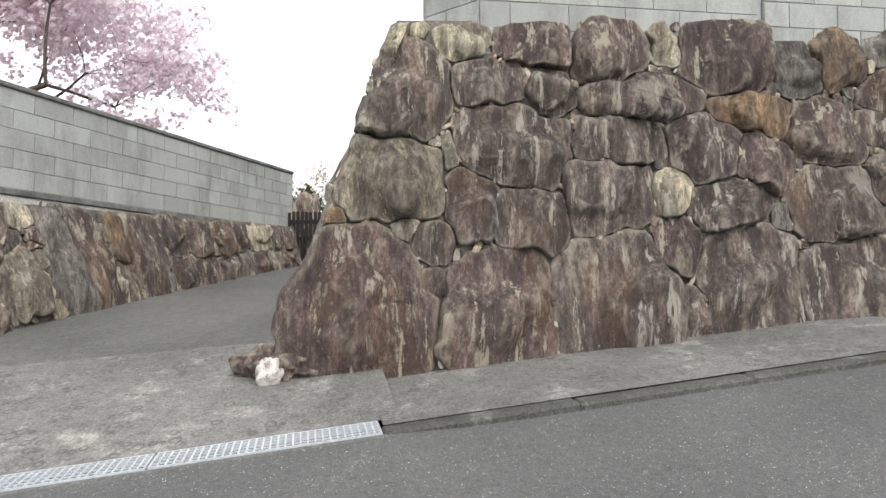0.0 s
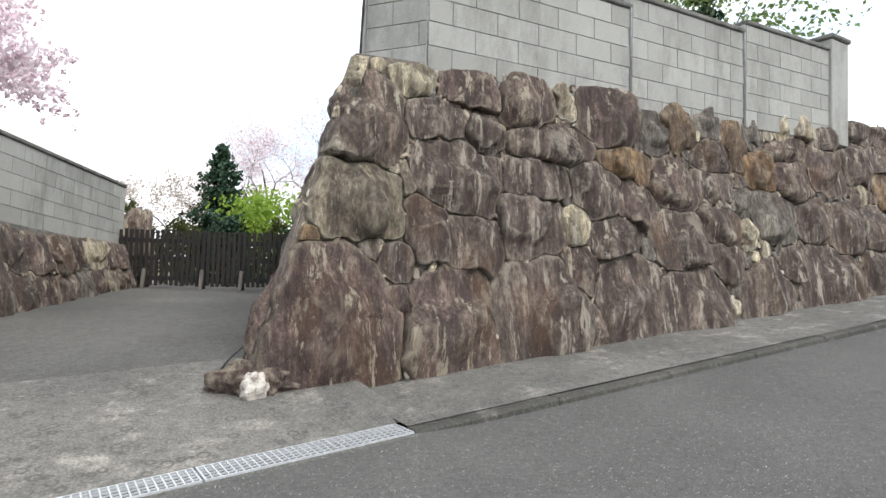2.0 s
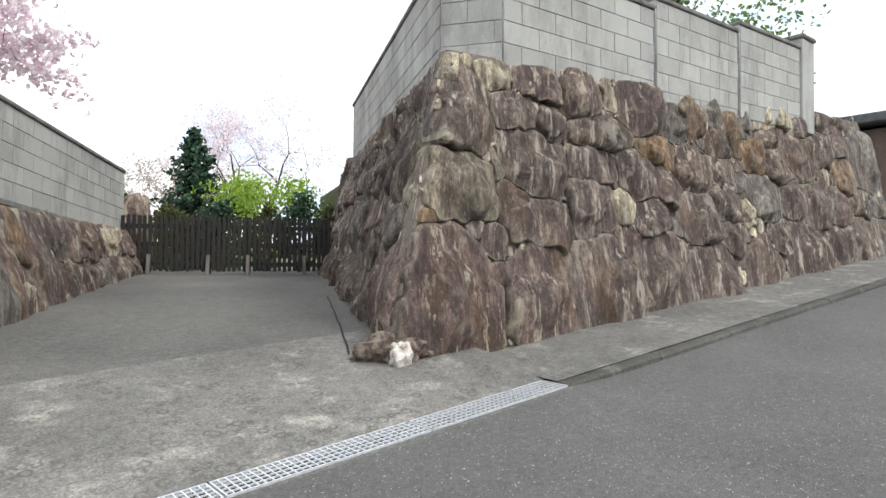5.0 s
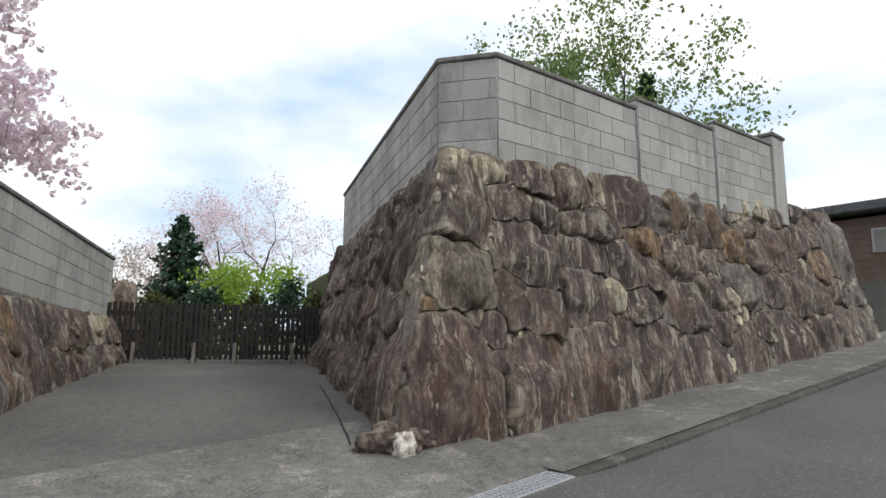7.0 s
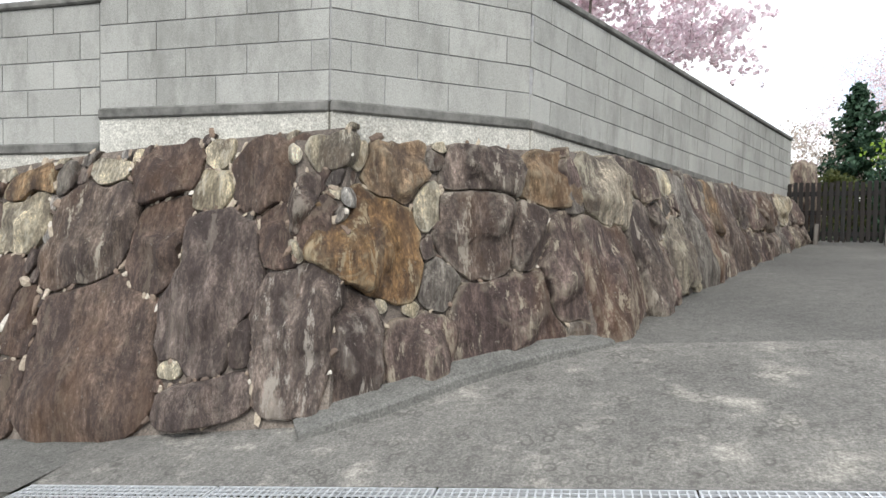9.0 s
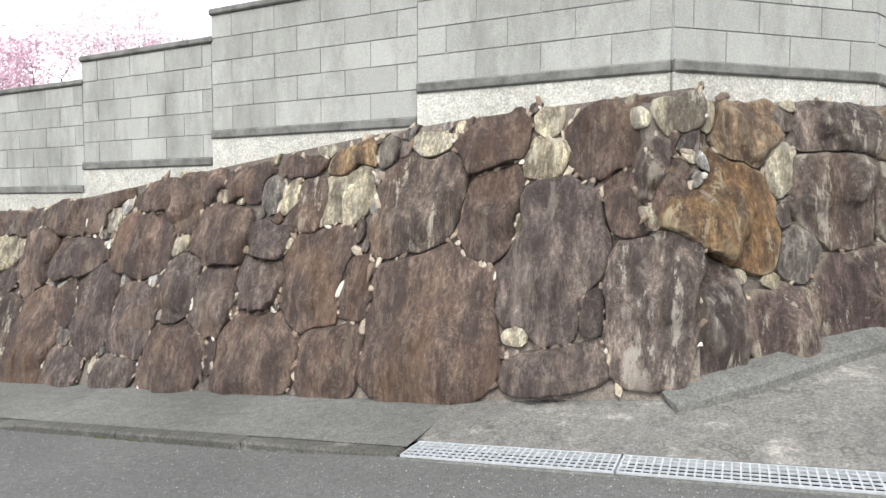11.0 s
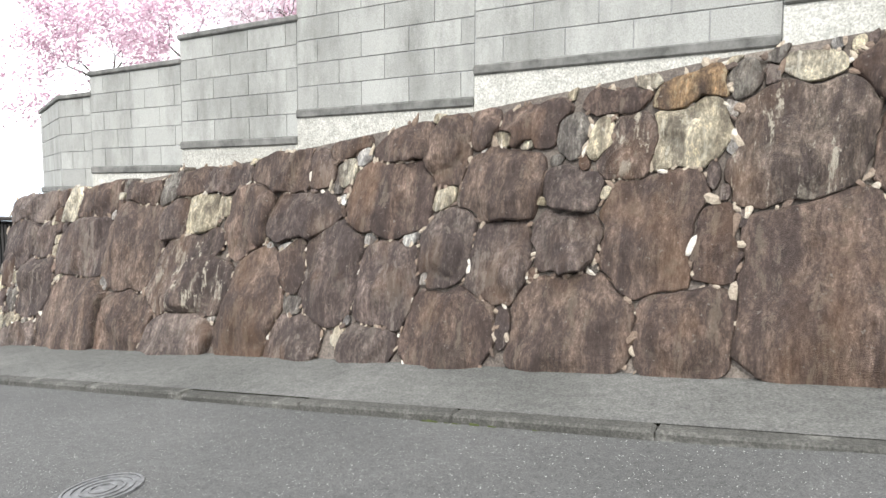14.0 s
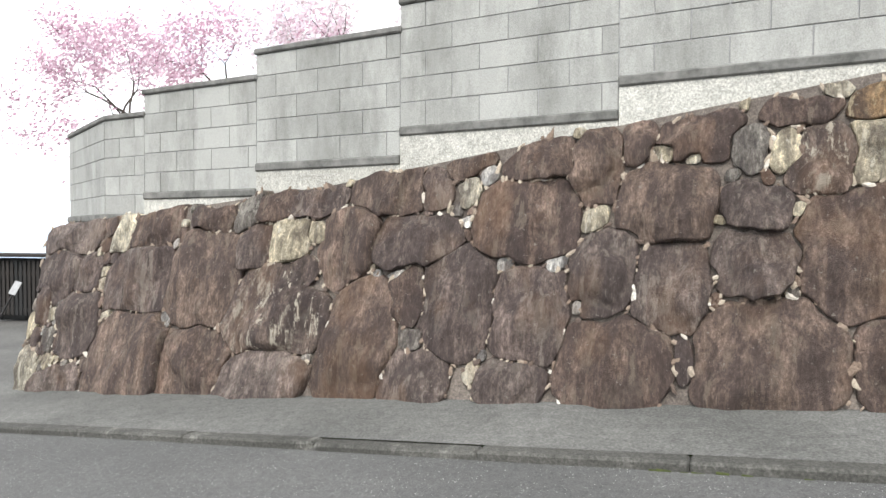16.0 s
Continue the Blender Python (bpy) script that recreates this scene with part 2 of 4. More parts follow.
PINK = leaf_material("pale_pink_blossom", (0.76, 0.6, 0.66), (0.88, 0.82, 0.85))
ROSE = leaf_material("rose_blossom", (0.56, 0.35, 0.44), (0.78, 0.62, 0.69))
BUFF = leaf_material("buff_young_leaf", (0.42, 0.34, 0.27), (0.6, 0.53, 0.48))
LIME = leaf_material("lime_young_leaf", (0.2, 0.34, 0.04), (0.34, 0.46, 0.08))
GREEN = leaf_material("mid_green_leaf", (0.11, 0.18, 0.05), (0.25, 0.34, 0.12))
DARKGREEN = leaf_material("conifer_needle", (0.018, 0.05, 0.028), (0.045, 0.09, 0.05), 0.15)
OLIVE = leaf_material("olive_shrub_leaf", (0.04, 0.055, 0.016), (0.11, 0.12, 0.036))
k = Mat("brown_siding", 0.7)
SIDING = k.done(k.ramp(k.noise(6, 6, (1, 1, 0.3), 0.6), [(0.3, (0.1, 0.068, 0.055)), (0.7, (0.15, 0.105, 0.09))]), k.noise(30, 4), 0.2, 0.005)
k = Mat("slate_grey_roof", 0.5)
ROOF = k.done(k.ramp(k.noise(8, 6), [(0.3, (0.06, 0.065, 0.07)), (0.7, (0.11, 0.115, 0.125))]), k.noise(30, 4), 0.2, 0.005)
k = Mat("window_glass", 0.08)
GLASS = k.done((0.2, 0.19, 0.18))
k = Mat("aluminium_frame", 0.4, 0.7)
ALU = k.done(k.ramp(k.noise(20), [(0.3, 0.3), (0.7, 0.42)]))
k = Mat("cast_iron_cover", 0.6, 0.5)
IRON = k.done(k.ramp(k.noise(25, 6), [(0.3, 0.12), (0.7, 0.26)]), k.noise(80), 0.3, 0.004)
k = Mat("garden_soil", 0.95)
SOIL = k.done(k.mix(k.ramp(k.noise(3, 6), [(0.4, 0.0), (0.6, 1.0)]), (0.1, 0.085, 0.06), (0.09, 0.12, 0.04)), k.noise(30, 6), 0.6, 0.02)
k = Mat("moss", 0.95)
MOSS = k.done(k.ramp(k.noise(30, 6), [(0.3, (0.035, 0.042, 0.016)), (0.7, (0.075, 0.09, 0.028))]), k.noise(70, 5), 0.6, 0.01)
k = Mat("far_hill_woods", 0.9)
HILL = k.done(k.ramp(k.noise(0.35, 8, (1, 1, 1), 0.75), [(0.35, (0.06, 0.1, 0.03)), (0.65, (0.2, 0.3, 0.09))]), k.noise(0.6, 8), 1.0, 1.5)


k = Mat("chip_stone", 0.8)
col = k.ramp(k.g.outputs["Random Per Island"], [(0.0, (0.1, 0.075, 0.062)), (0.3, (0.22, 0.16, 0.12)), (0.6, (0.38, 0.32, 0.25)), (0.85, (0.46, 0.39, 0.3)), (1.0, (0.66, 0.62, 0.55))])
CHINK = k.done(k.mix(0.7, col, k.ramp(k.noise(70, 6, (1, 1, 1), 0.75), [(0.3, 0.45), (0.7, 1.5)]), "MULTIPLY"), k.noise(60, 6), 0.8, 0.02)

k = Mat("quartz", 0.7)
QUARTZ = k.done(k.ramp(k.noise(18, 8, (1, 1, 1), 0.75), [(0.35, (0.22, 0.16, 0.13)), (0.48, (0.6, 0.56, 0.5)), (0.7, (0.75, 0.72, 0.68))]), k.noise(30, 8), 0.9, 0.03)

# ---- mesh helpers ----
def mesh_object(name, bm, material, parent=None, smooth=False):
    me = bpy.data.meshes.new(name)
    bm.to_mesh(me)
    bm.free()
    me.materials.append(material)
    if smooth:
        me.polygons.foreach_set("use_smooth", [True] * len(me.polygons))
    ob = new(name, me)
    ob.parent = parent
    return ob


def raw_object(name, verts, faces, material, parent=None, smooth=False):
    me = bpy.data.meshes.new(name)
    me.from_pydata(verts, [], faces)
    me.materials.append(material)
    if smooth:
        me.polygons.foreach_set("use_smooth", [True] * len(me.polygons))
    me.update()
    ob = new(name, me)
    ob.parent = parent
    return ob


def part(name, bm, material, parent, label="", smooth=False):
    return tagged(mesh_object(name, bm, material, parent, smooth), label)


def box(bm, size, m=Matrix(), bevel=0.0):
    g = bmesh.ops.create_cube(bm, size=1, matrix=m @ Matrix.Diagonal((*size, 1)))
    if bevel:
        es = list({e for v in g["verts"] for e in v.link_edges})
        bmesh.ops.bevel(bm, geom=es, offset=bevel, segments=1, affect="EDGES")
    return bm


def cyl(bm, r1, r2, h, m=Matrix(), n=12):
    bmesh.ops.create_cone(bm, cap_ends=True, segments=n, radius1=r1, radius2=r2, depth=h, matrix=m @ Matrix.Translation((0, 0, h / 2)))
    return bm


def thing(name, m, label, category, group="", kind=""):
    ob = new(name)
    ob.empty_display_size = 0.2
    ob.matrix_world = m
    return tagged(ob, label, category, group, kind)


def smoothstep(a, b, x):
    t = min(1, max(0, (x - a) / (b - a)))
    return t * t * (3 - 2 * t)


# ---- ground ----
def kerb_z(x):
    return 0.097 * x


DRIVE_GATE = Vector((-0.6, 8.52, 0.55)), Vector((2.2, 7.16, 0.6))


def drive_z(x, y):
    """Apron that climbs from the drain, then the gentle drive up to the gate."""
    low = kerb_z(x) + 0.008
    mid = 0.2 + 0.072 * (x + 0.5) - 0.13 * max(0, -4.5 - x)
    if y < 1.9:
        return low + (mid - low) * max(0, (y - 0.21) / 1.69) ** 0.85
    t = min(1, (y - 1.9) / 6.2)
    end = 0.56 + 0.01 * x
    return mid + (end - mid) * t


def sheet(name, xs, ys, fz, material, label, category, smooth=True):
    verts = [(x, y, fz(x, y)) for y in ys for x in xs]
    w = len(xs)
    faces = [(j * w + i, j * w + i + 1, (j + 1) * w + i + 1, (j + 1) * w + i) for j in range(len(ys) - 1) for i in range(w - 1)]
    return tagged(raw_object(name, verts, faces, material, None, smooth), label, category, kind="structure")


def spread(a, b, n):
    return [a + (b - a) * i / n for i in range(n + 1)]


def road_z(x, y):
    mouth = smoothstep(-7.3, -6.5, x) * (1 - smoothstep(-0.1, 0.6, x))
    drop = 0.032 * (1 - mouth * smoothstep(-0.7, 0.0, y))
    return 0.097 * max(-1500, min(40, x)) - drop + 0.022 * max(-6, min(0, y))


sheet("road", [-1500, -300, -60] + spread(-40, 20, 150) + [40, 300, 1500], [-1500, -300, -40] + spread(-12, -1, 11) + spread(-0.8, 0.0, 8), road_z, ASPHALT, "grey sloping asphalt road with pale specks", "road")
sheet("ground", [-1500, -300, -60] + spread(-40, 20, 30) + [40, 300, 1500], [0.2, 3, 8, 14, 20, 60, 300, 1500], lambda x, y: road_z(x, 0) - 0.25, SOIL, "soil ground behind the roadside walls", "ground")
XD = spread(-6.6, 0.1, 44)
drive = sheet("apron_pavement", XD, [0.222, 0.3, 0.45, 0.6, 0.8, 1.0, 1.2, 1.4, 1.6, 1.75, 1.9], drive_z, APRON, "rough pale concrete driveway apron beside the drain", "apron")
sheet("driveway_pavement", spread(-6.0, 6.5, 40), [1.9] + spread(2.2, 13.0, 24), lambda x, y: drive_z(x, y), DRIVE, "smooth grey concrete driveway rising to a gate", "driveway")
for a, b, surface in ((-19.0, -6.5, STRIP), (0.0, 13.5, APRON)):
    sheet("verge_pavement", spread(a, b, 30), [0.105, 0.3, 0.6, 0.9, 1.3], lambda x, y: kerb_z(x) + 0.012 + 0.05 * y, surface, "narrow grey concrete verge at the wall foot", "verge")
# kerb stones along both verges
kerb = thing("kerb", Matrix(), "low worn concrete kerb along the road edge", "kerb", kind="structure")
bm = bmesh.new()
box(bm, (1.002, 0.13, 0.2), Matrix(), 0.014)
first = None
for a, b in ((-19.0, -6.5), (0.0, 13.5)):
    n = int((b - a) / 1.0)
    for i in range(n):
        x = a + (b - a) * (i + 0.5) / n
        m = pose(x, 0.065 + random.uniform(-0.006, 0.006), kerb_z(x) - 0.087 + random.uniform(-0.006, 0.004), 0, -math.degrees(math.atan(0.097)), random.uniform(-0.4, 0.4))
        if first is None:
            first = part("kerb_stone", bm, KERB, kerb)
            ob = first
        else:
            ob = new("kerb_stone", first.data)
            ob.parent = kerb
        ob.matrix_basis = m @ Matrix.Diagonal(((b - a) / n, 1, 1, 1))
bm = bmesh.new()
for i in range(14):
    box(bm, (random.uniform(0.03, 0.07), 0.01, random.uniform(0.01, 0.03)), pose(-8.75 + i * 0.05, -0.003, kerb_z(-8.75 + i * 0.05) - 0.045 + random.uniform(-0.01, 0.01)), 0.004)
tagged(mesh_object("moss_patch", bm, MOSS), "green moss on the face of the kerb", "moss", kind="stuff")


# ---- stone walls ----
def metric(st, u, z):
    """How far (u, z) lies from a stone's middle, in its own half-sizes; 1 is its edge."""
    cu, cz, w, h, lean = st[:5]
    du, dz = u - cu, z - cz
    a, b = du * math.cos(lean) + dz * math.sin(lean), dz * math.cos(lean) - du * math.sin(lean)
    return (np.abs(a / w) ** 3.1 + np.abs(b / h) ** 3.1) ** (1 / 3.1)


def inside(border, u, z):
    res = np.zeros(u.shape, bool)
    for (x0, z0), (x1, z1) in zip(border, border[1:] + border[:1]):
        if z0 != z1:
            res ^= ((z0 > z) != (z1 > z)) & (u < (x1 - x0) * (z - z0) / (z1 - z0) + x0)
    return res


def outline(i, stones, border, n, reach):
    """The stone's edge in (along, up): it grows from its middle until it meets a neighbour or the wall's end."""
    st = stones[i]
    ang = np.linspace(0, 2 * math.pi, n, endpoint=False)
    ca, sa = np.cos(ang)[:, None], np.sin(ang)[:, None]
    one = metric(st, st[0] + ca, st[1] + sa)
    steps = np.linspace(0.02, 1.0, 56)[None, :]
    r = steps * reach / one
    u, z = st[0] + ca * r, st[1] + sa * r
    own = r * one
    free = inside(border, u, z)
    big = 1.3 * max(st[2], st[3])
    for j, o in enumerate(stones):
        if j != i and math.hypot(o[0] - st[0], o[1] - st[1]) < big + 1.4 * max(o[2], o[3]):
            free &= metric(o, u, z) > own
    stop = np.where(free.all(axis=1), 55, np.argmin(free, axis=1))
    rad = r[np.arange(n), stop]
    for _ in range(1):
        rad = 0.5 * rad + 0.25 * np.roll(rad, 1) + 0.25 * np.roll(rad, -1)
    return [(float(st[0] + ca[k, 0] * rad[k]), float(st[1] + sa[k, 0] * rad[k])) for k in range(n)]


class Face:
    """A leaning stone face: a start, a heading, a batter, foot heights along it."""

    def __init__(self, start, heading, batter, foot, flip=False):
        a = radians(heading)
        self.o, self.d = Vector((*start, 0)), Vector((math.cos(a), math.sin(a), 0))
        self.n = Vector((-self.d.y, self.d.x, 0)) * (-1 if flip else 1)
        self.batter, self.foot = batter, foot

    def at(self, s, h, proud=0.0):
        return self.o + self.d * s + self.n * (self.batter * h - proud) + Vector((0, 0, self.foot(s) + h))


def warp(u, z):
    """Bends the joints between neighbouring stones alike."""
    v = noise.noise_vector(Vector((u * 1.7, z * 1.7, 0.3))) * 0.075 + noise.noise_vector(Vector((u * 5.5, z * 5.5, 4.0))) * 0.042 + noise.noise_vector(Vector((u * 15, z * 15, 9.0))) * 0.014
    return u + v.x, z + v.y * min(1.0, max(0.0, z * 3))


RINGS = ((1.0, -0.12), (1.0, 0.0), (0.988, 0.5), (0.965, 0.76), (0.92, 0.9), (0.85, 0.96), (0.75, 0.99), (0.63, 1.0), (0.49, 1.0), (0.34, 1.0), (0.17, 1.0))


def stone(face, ring, parent, code, rng, bulge=1.0):
    n = len(ring)
    ring = [warp(u, z) for u, z in ring]
    cx, cz = sum(p[0] for p in ring) / n, sum(p[1] for p in ring) / n
    size = math.sqrt(max(1e-4, abs(sum(a[0] * b[1] - a[1] * b[0] for a, b in zip(ring, ring[1:] + ring[:1]))) / 2))
    gap = min(0.004 + 0.016 * rng.random(), 0.05 * size)
    depth = min(0.1, 0.03 + 0.09 * size * rng.uniform(0.6, 1.3)) * bulge
    tx, tz, off = rng.uniform(-0.13, 0.13), rng.uniform(-0.14, 0.06), Vector((rng.uniform(0, 90), rng.uniform(0, 90), 0))
    out_r = []
    for u, z in ring:
        d = max(1e-4, math.hypot(u - cx, z - cz))
        j = gap * (0.1 + 2.4 * abs(noise.noise(off + Vector((u * 7, z * 7, 3)))))
        kk = max(0.3, (d - j) / d)
        out_r.append((cx + (u - cx) * kk, cz + (z - cz) * kk))
    cuts = []
    for _ in range(6):
        a = rng.uniform(0, 6.283)
        cuts.append((math.cos(a), math.sin(a), rng.uniform(0.02, 0.4) * size, rng.uniform(0.25, 1.0 if size < 0.5 else 0.55) * bulge))

    def relief(u, z):
        q = off + Vector((u * 2.6, z * 1.6, 0))
        h = noise.fractal(q, 0.8, 2.1, 5) * 0.055 + noise.ridged_multi_fractal(q * 1.7 + Vector((0, 0, 5)), 0.9, 2.0, 3, 1.0, 2.0) * 0.02
        h += noise.noise(off + Vector((u * 13, z * 1.5, 7))) * 0.014
        for ca, sb, at, fall in cuts:
            h -= max(0.0, (u - cx) * ca + (z - cz) * sb - at) * fall
        return h * min(1.0, size * 2.4) * min(1.0, 0.35 + 0.65 * bulge)

    verts, faces = [], []
    for q, h in RINGS:
        for u, z in out_r:
            u2, z2 = cx + (u - cx) * q, cz + (z - cz) * q
            f = max(0.0, h)
            p = (depth * h if h > 0 else h) + f * (relief(u2, z2) + tx * (u2 - cx) + tz * (z2 - cz))
            verts.append(face.at(u2, z2, p if h <= 0 else max(p, (0.008 + 0.3 * depth) * h)))
    verts.append(face.at(cx, cz, max(0.3 * depth, depth + relief(cx, cz))))
    for r in range(len(RINGS) - 1):
        for i in range(n):
            k2 = (i + 1) % n
            faces.append((r * n + i, r * n + k2, (r + 1) * n + k2, (r + 1) * n + i))
    last = (len(RINGS) - 1) * n
    faces += [(last + i, last + (i + 1) % n, len(verts) - 1) for i in range(n)]
    ob = raw_object("stone", verts, faces, STONE[code], parent, True)
    ob.data.set_sharp_from_angle(angle=radians(30))
    return ob


ICO = bmesh.new()
bmesh.ops.create_icosphere(ICO, subdivisions=1, radius=1)
ICO_V = [v.co.copy() for v in ICO.verts]
ICO_F = [tuple(v.index for v in f.verts) for f in ICO.faces]
ICO.free()


def pebble(verts, faces, face, u, z, rng):
    """A chip of stone wedged in a joint."""
    r = rng.uniform(0.008, 0.022) * (1.6 if rng.random() < 0.12 else 1)
    st, an = rng.uniform(1.0, 3.0), rng.uniform(-1.2, 1.2)
    b = len(verts)
    for v in ICO_V:
        a, c = v.x * r, v.z * r * st
        q = rng.uniform(0.55, 1.4)
        verts.append(face.at(u + (a * math.cos(an) - c * math.sin(an)) * q, z + (a * math.sin(an) + c * math.cos(an)) * q, 0.012 + v.y * r * 0.7))
    faces += [tuple(b + i for i in f) for f in ICO_F]


class StoneWall:
    """A wall of boulders, each laid by its place along and up the face and its half-sizes; chips fill the rest."""

    def __init__(self, name, face, border, label, seed, bulge=1.0, fringe=0.1, odd="bpccgg", reach=1.2):
        self.name, self.face, self.border, self.label = name, face, border, label
        self.rng, self.bulge, self.fringe, self.odd = random.Random(seed), bulge, fringe, odd
        self.stones, self.reach = [], reach

    def boulder(self, u, z, w, h, code, lean=None):
        a = radians(self.rng.uniform(-9, 9) if lean is None else lean)
        self.stones.append((u, z, w, h, a, code))

    def fill(self):
        """Smaller stones wedged into whatever the boulders leave open."""
        rng = self.rng
        us, zs = [p[0] for p in self.border], [p[1] for p in self.border]
        area = (max(us) - min(us)) * (max(zs) - min(zs))
        for size, tries in ((0.2, 30), (0.13, 50), (0.085, 80), (0.055, 140), (0.035, 160)):
            count = int(area * tries)
            u = np.array([rng.uniform(min(us), max(us)) for _ in range(count)])
            z = np.array([rng.uniform(min(zs), max(zs)) for _ in range(count)])
            ok = inside(self.border, u, z) & inside(self.border, u, z + 0.75 * size) & (z > 0.1)
            room = np.full(count, 9.0)
            for st in self.stones:
                room = np.minimum(room, (metric(st, u, z) - 1.0) * min(st[2], st[3]))
            for k in range(count):
                if ok[k] and room[k] > size * 0.62:
                    w, h = size * rng.uniform(0.75, 1.05), size * rng.uniform(0.8, 1.35)
                    st = (u[k], z[k], w, h, rng.uniform(-0.5, 0.5), rng.choice(self.odd))
                    self.stones.append(st)
                    room = np.minimum(room, (metric(st, u, z) - 1.0) * min(w, h))

    def build(self):
        rng, face, border = self.rng, self.face, self.border
        wall = thing(self.name, Matrix(), self.label, "stone wall", kind="structure")
        self.fill()
        fine = []
        for i, a in enumerate(border):
            b = border[(i + 1) % len(border)]
            fine += [(a[0] + (b[0] - a[0]) * t / 12, a[1] + (b[1] - a[1]) * t / 12) for t in range(12)]
        m = len(fine)
        verts = [face.at(u, z, -0.02) for u, z in fine] + [face.at(u, z, -0.13) for u, z in fine]
        faces = [tuple(range(m)), tuple(range(2 * m - 1, m - 1, -1))] + [(i, (i + 1) % m, m + (i + 1) % m, m + i) for i in range(m)]
        tagged(raw_object("mortar_bed", verts, faces, MORTAR, wall), "dark recessed mortar between the stones")
        pv, pf = [], []
        for i, st in enumerate(self.stones):
            big = max(st[2], st[3])
            ring = outline(i, self.stones, border, 56 if big > 0.2 else 32, self.reach)
            for u, z in ring:
                if rng.random() < self.fringe * min(1.0, big * 3):
                    pebble(pv, pf, face, *warp(u, z), rng)
            stone(face, ring, wall, st[5], rng, self.bulge * (1.0 if big > 0.16 else 0.55))
        tagged(raw_object("packing_stones", pv, pf, CHINK, wall), "pale stone chips packed into the joints", "", "", "stuff")
        return wall


R_FACE = Face((-0.75, 1.02), 0, 0.2, lambda s: 0.07 + 0.072 * s)
F_FACE = Face((-5.2, 0.80), 178.5, 0.3, lambda s: -0.36 - 0.1 * s, True)
C_FACE = Face((-5.2, 0.85), 36, 0.28, lambda s: -0.34 + 0.18 * s)
L_FACE = Face((-3.56, 2.01), 63.5, 0.28, lambda s: -0.02 + 0.078 * s)
S_FACE = Face((-0.6, 1.1), 65.0, 0.24, lambda s: 0.1 + 0.06 * s, True)

R = StoneWall("stone_wall_right", R_FACE, [(0.06, -0.12), (11.2, -0.12), (10.85, 1.0), (10.45, 2.5), (6.0, 2.46), (3.0, 2.43), (1.0, 2.42), (0.7, 1.6), (0.42, 0.9)],
              "dry-laid wall of brown streaked boulders along the road", 11, 1.2)
R.boulder(0.73, 0.43, 0.51, 0.47, "b")
R.boulder(1.67, 0.32, 0.41, 0.4, "b")
R.boulder(2.54, 0.36, 0.49, 0.44, "p")
R.boulder(3.6, 0.32, 0.45, 0.43, "p")
R.boulder(4.53, 0.27, 0.53, 0.36, "p")
R.boulder(3.13, 0.16, 0.14, 0.21, "p")
R.boulder(0.89, 1.22, 0.41, 0.29, "l")
R.boulder(0.56, 1.0, 0.1, 0.07, "a")
R.boulder(1.2, 0.77, 0.14, 0.15, "p")
R.boulder(1.21, 0.54, 0.09, 0.11, "b")
R.boulder(1.02, 0.86, 0.1, 0.08, "g")
R.boulder(1.48, 1.05, 0.21, 0.26, "p")
R.boulder(1.92, 0.91, 0.26, 0.24, "p")
R.boulder(2.53, 1.05, 0.36, 0.25, "p")
R.boulder(1.35, 1.42, 0.08, 0.14, "c")
R.boulder(1.83, 1.44, 0.44, 0.32, "p")
R.boulder(2.65, 1.48, 0.39, 0.22, "p")
R.boulder(3.05, 1.07, 0.14, 0.18, "c")
R.boulder(3.53, 0.94, 0.35, 0.18, "p")
R.boulder(3.36, 1.43, 0.29, 0.27, "p")
R.boulder(3.88, 1.23, 0.27, 0.25, "b")
R.boulder(3.05, 0.66, 0.22, 0.24, "b")
R.boulder(4.44, 0.9, 0.41, 0.31, "p")
R.boulder(3.81, 1.64, 0.41, 0.16, "a")
R.boulder(4.45, 1.46, 0.35, 0.27, "b")
R.boulder(5.11, 1.04, 0.35, 0.21, "p")
R.boulder(5.15, 0.62, 0.32, 0.2, "p")
R.boulder(1.02, 1.9, 0.31, 0.4, "t")
R.boulder(1.48, 2.26, 0.26, 0.13, "c")
R.boulder(2.0, 2.19, 0.34, 0.2, "b")
R.boulder(1.66, 1.95, 0.33, 0.2, "p")
R.boulder(2.13, 1.83, 0.2, 0.2, "p")
R.boulder(2.64, 2.15, 0.29, 0.24, "b")
R.boulder(3.1, 2.23, 0.14, 0.18, "c")
R.boulder(2.89, 1.78, 0.49, 0.2, "p")
R.boulder(3.66, 2.13, 0.45, 0.29, "b")
R.boulder(4.27, 2.01, 0.2, 0.3, "g")
R.boulder(4.69, 2.1, 0.24, 0.26, "a")
R.boulder(5.2, 2.24, 0.23, 0.21, "g")
R.boulder(5.21, 1.81, 0.3, 0.17, "p")
R.boulder(5.11, 1.49, 0.34, 0.16, "p")
R.boulder(5.63, 2.01, 0.19, 0.32, "a")
R.boulder(6.71, 2.33, 0.24, 0.25, "c")
R.boulder(7.16, 2.34, 0.29, 0.21, "c")
R.boulder(7.76, 2.31, 0.49, 0.29, "p")
R.boulder(8.7, 2.39, 0.49, 0.24, "p")
R.boulder(9.38, 2.4, 0.54, 0.25, "b")
R.boulder(10.12, 2.52, 0.54, 0.23, "g")
R.boulder(6.73, 1.95, 0.42, 0.18, "b")
R.boulder(6.07, 1.67, 0.27, 0.24, "a")
R.boulder(6.68, 1.63, 0.4, 0.3, "b")
R.boulder(7.5, 1.73, 0.47, 0.3, "b")
R.boulder(8.34, 1.87, 0.47, 0.32, "p")
R.boulder(9.19, 1.96, 0.47, 0.24, "p")
R.boulder(9.12, 1.47, 0.42, 0.3, "a")
R.boulder(10.16, 1.78, 0.75, 0.55, "g")
R.boulder(6.17, 1.12, 0.42, 0.29, "g")
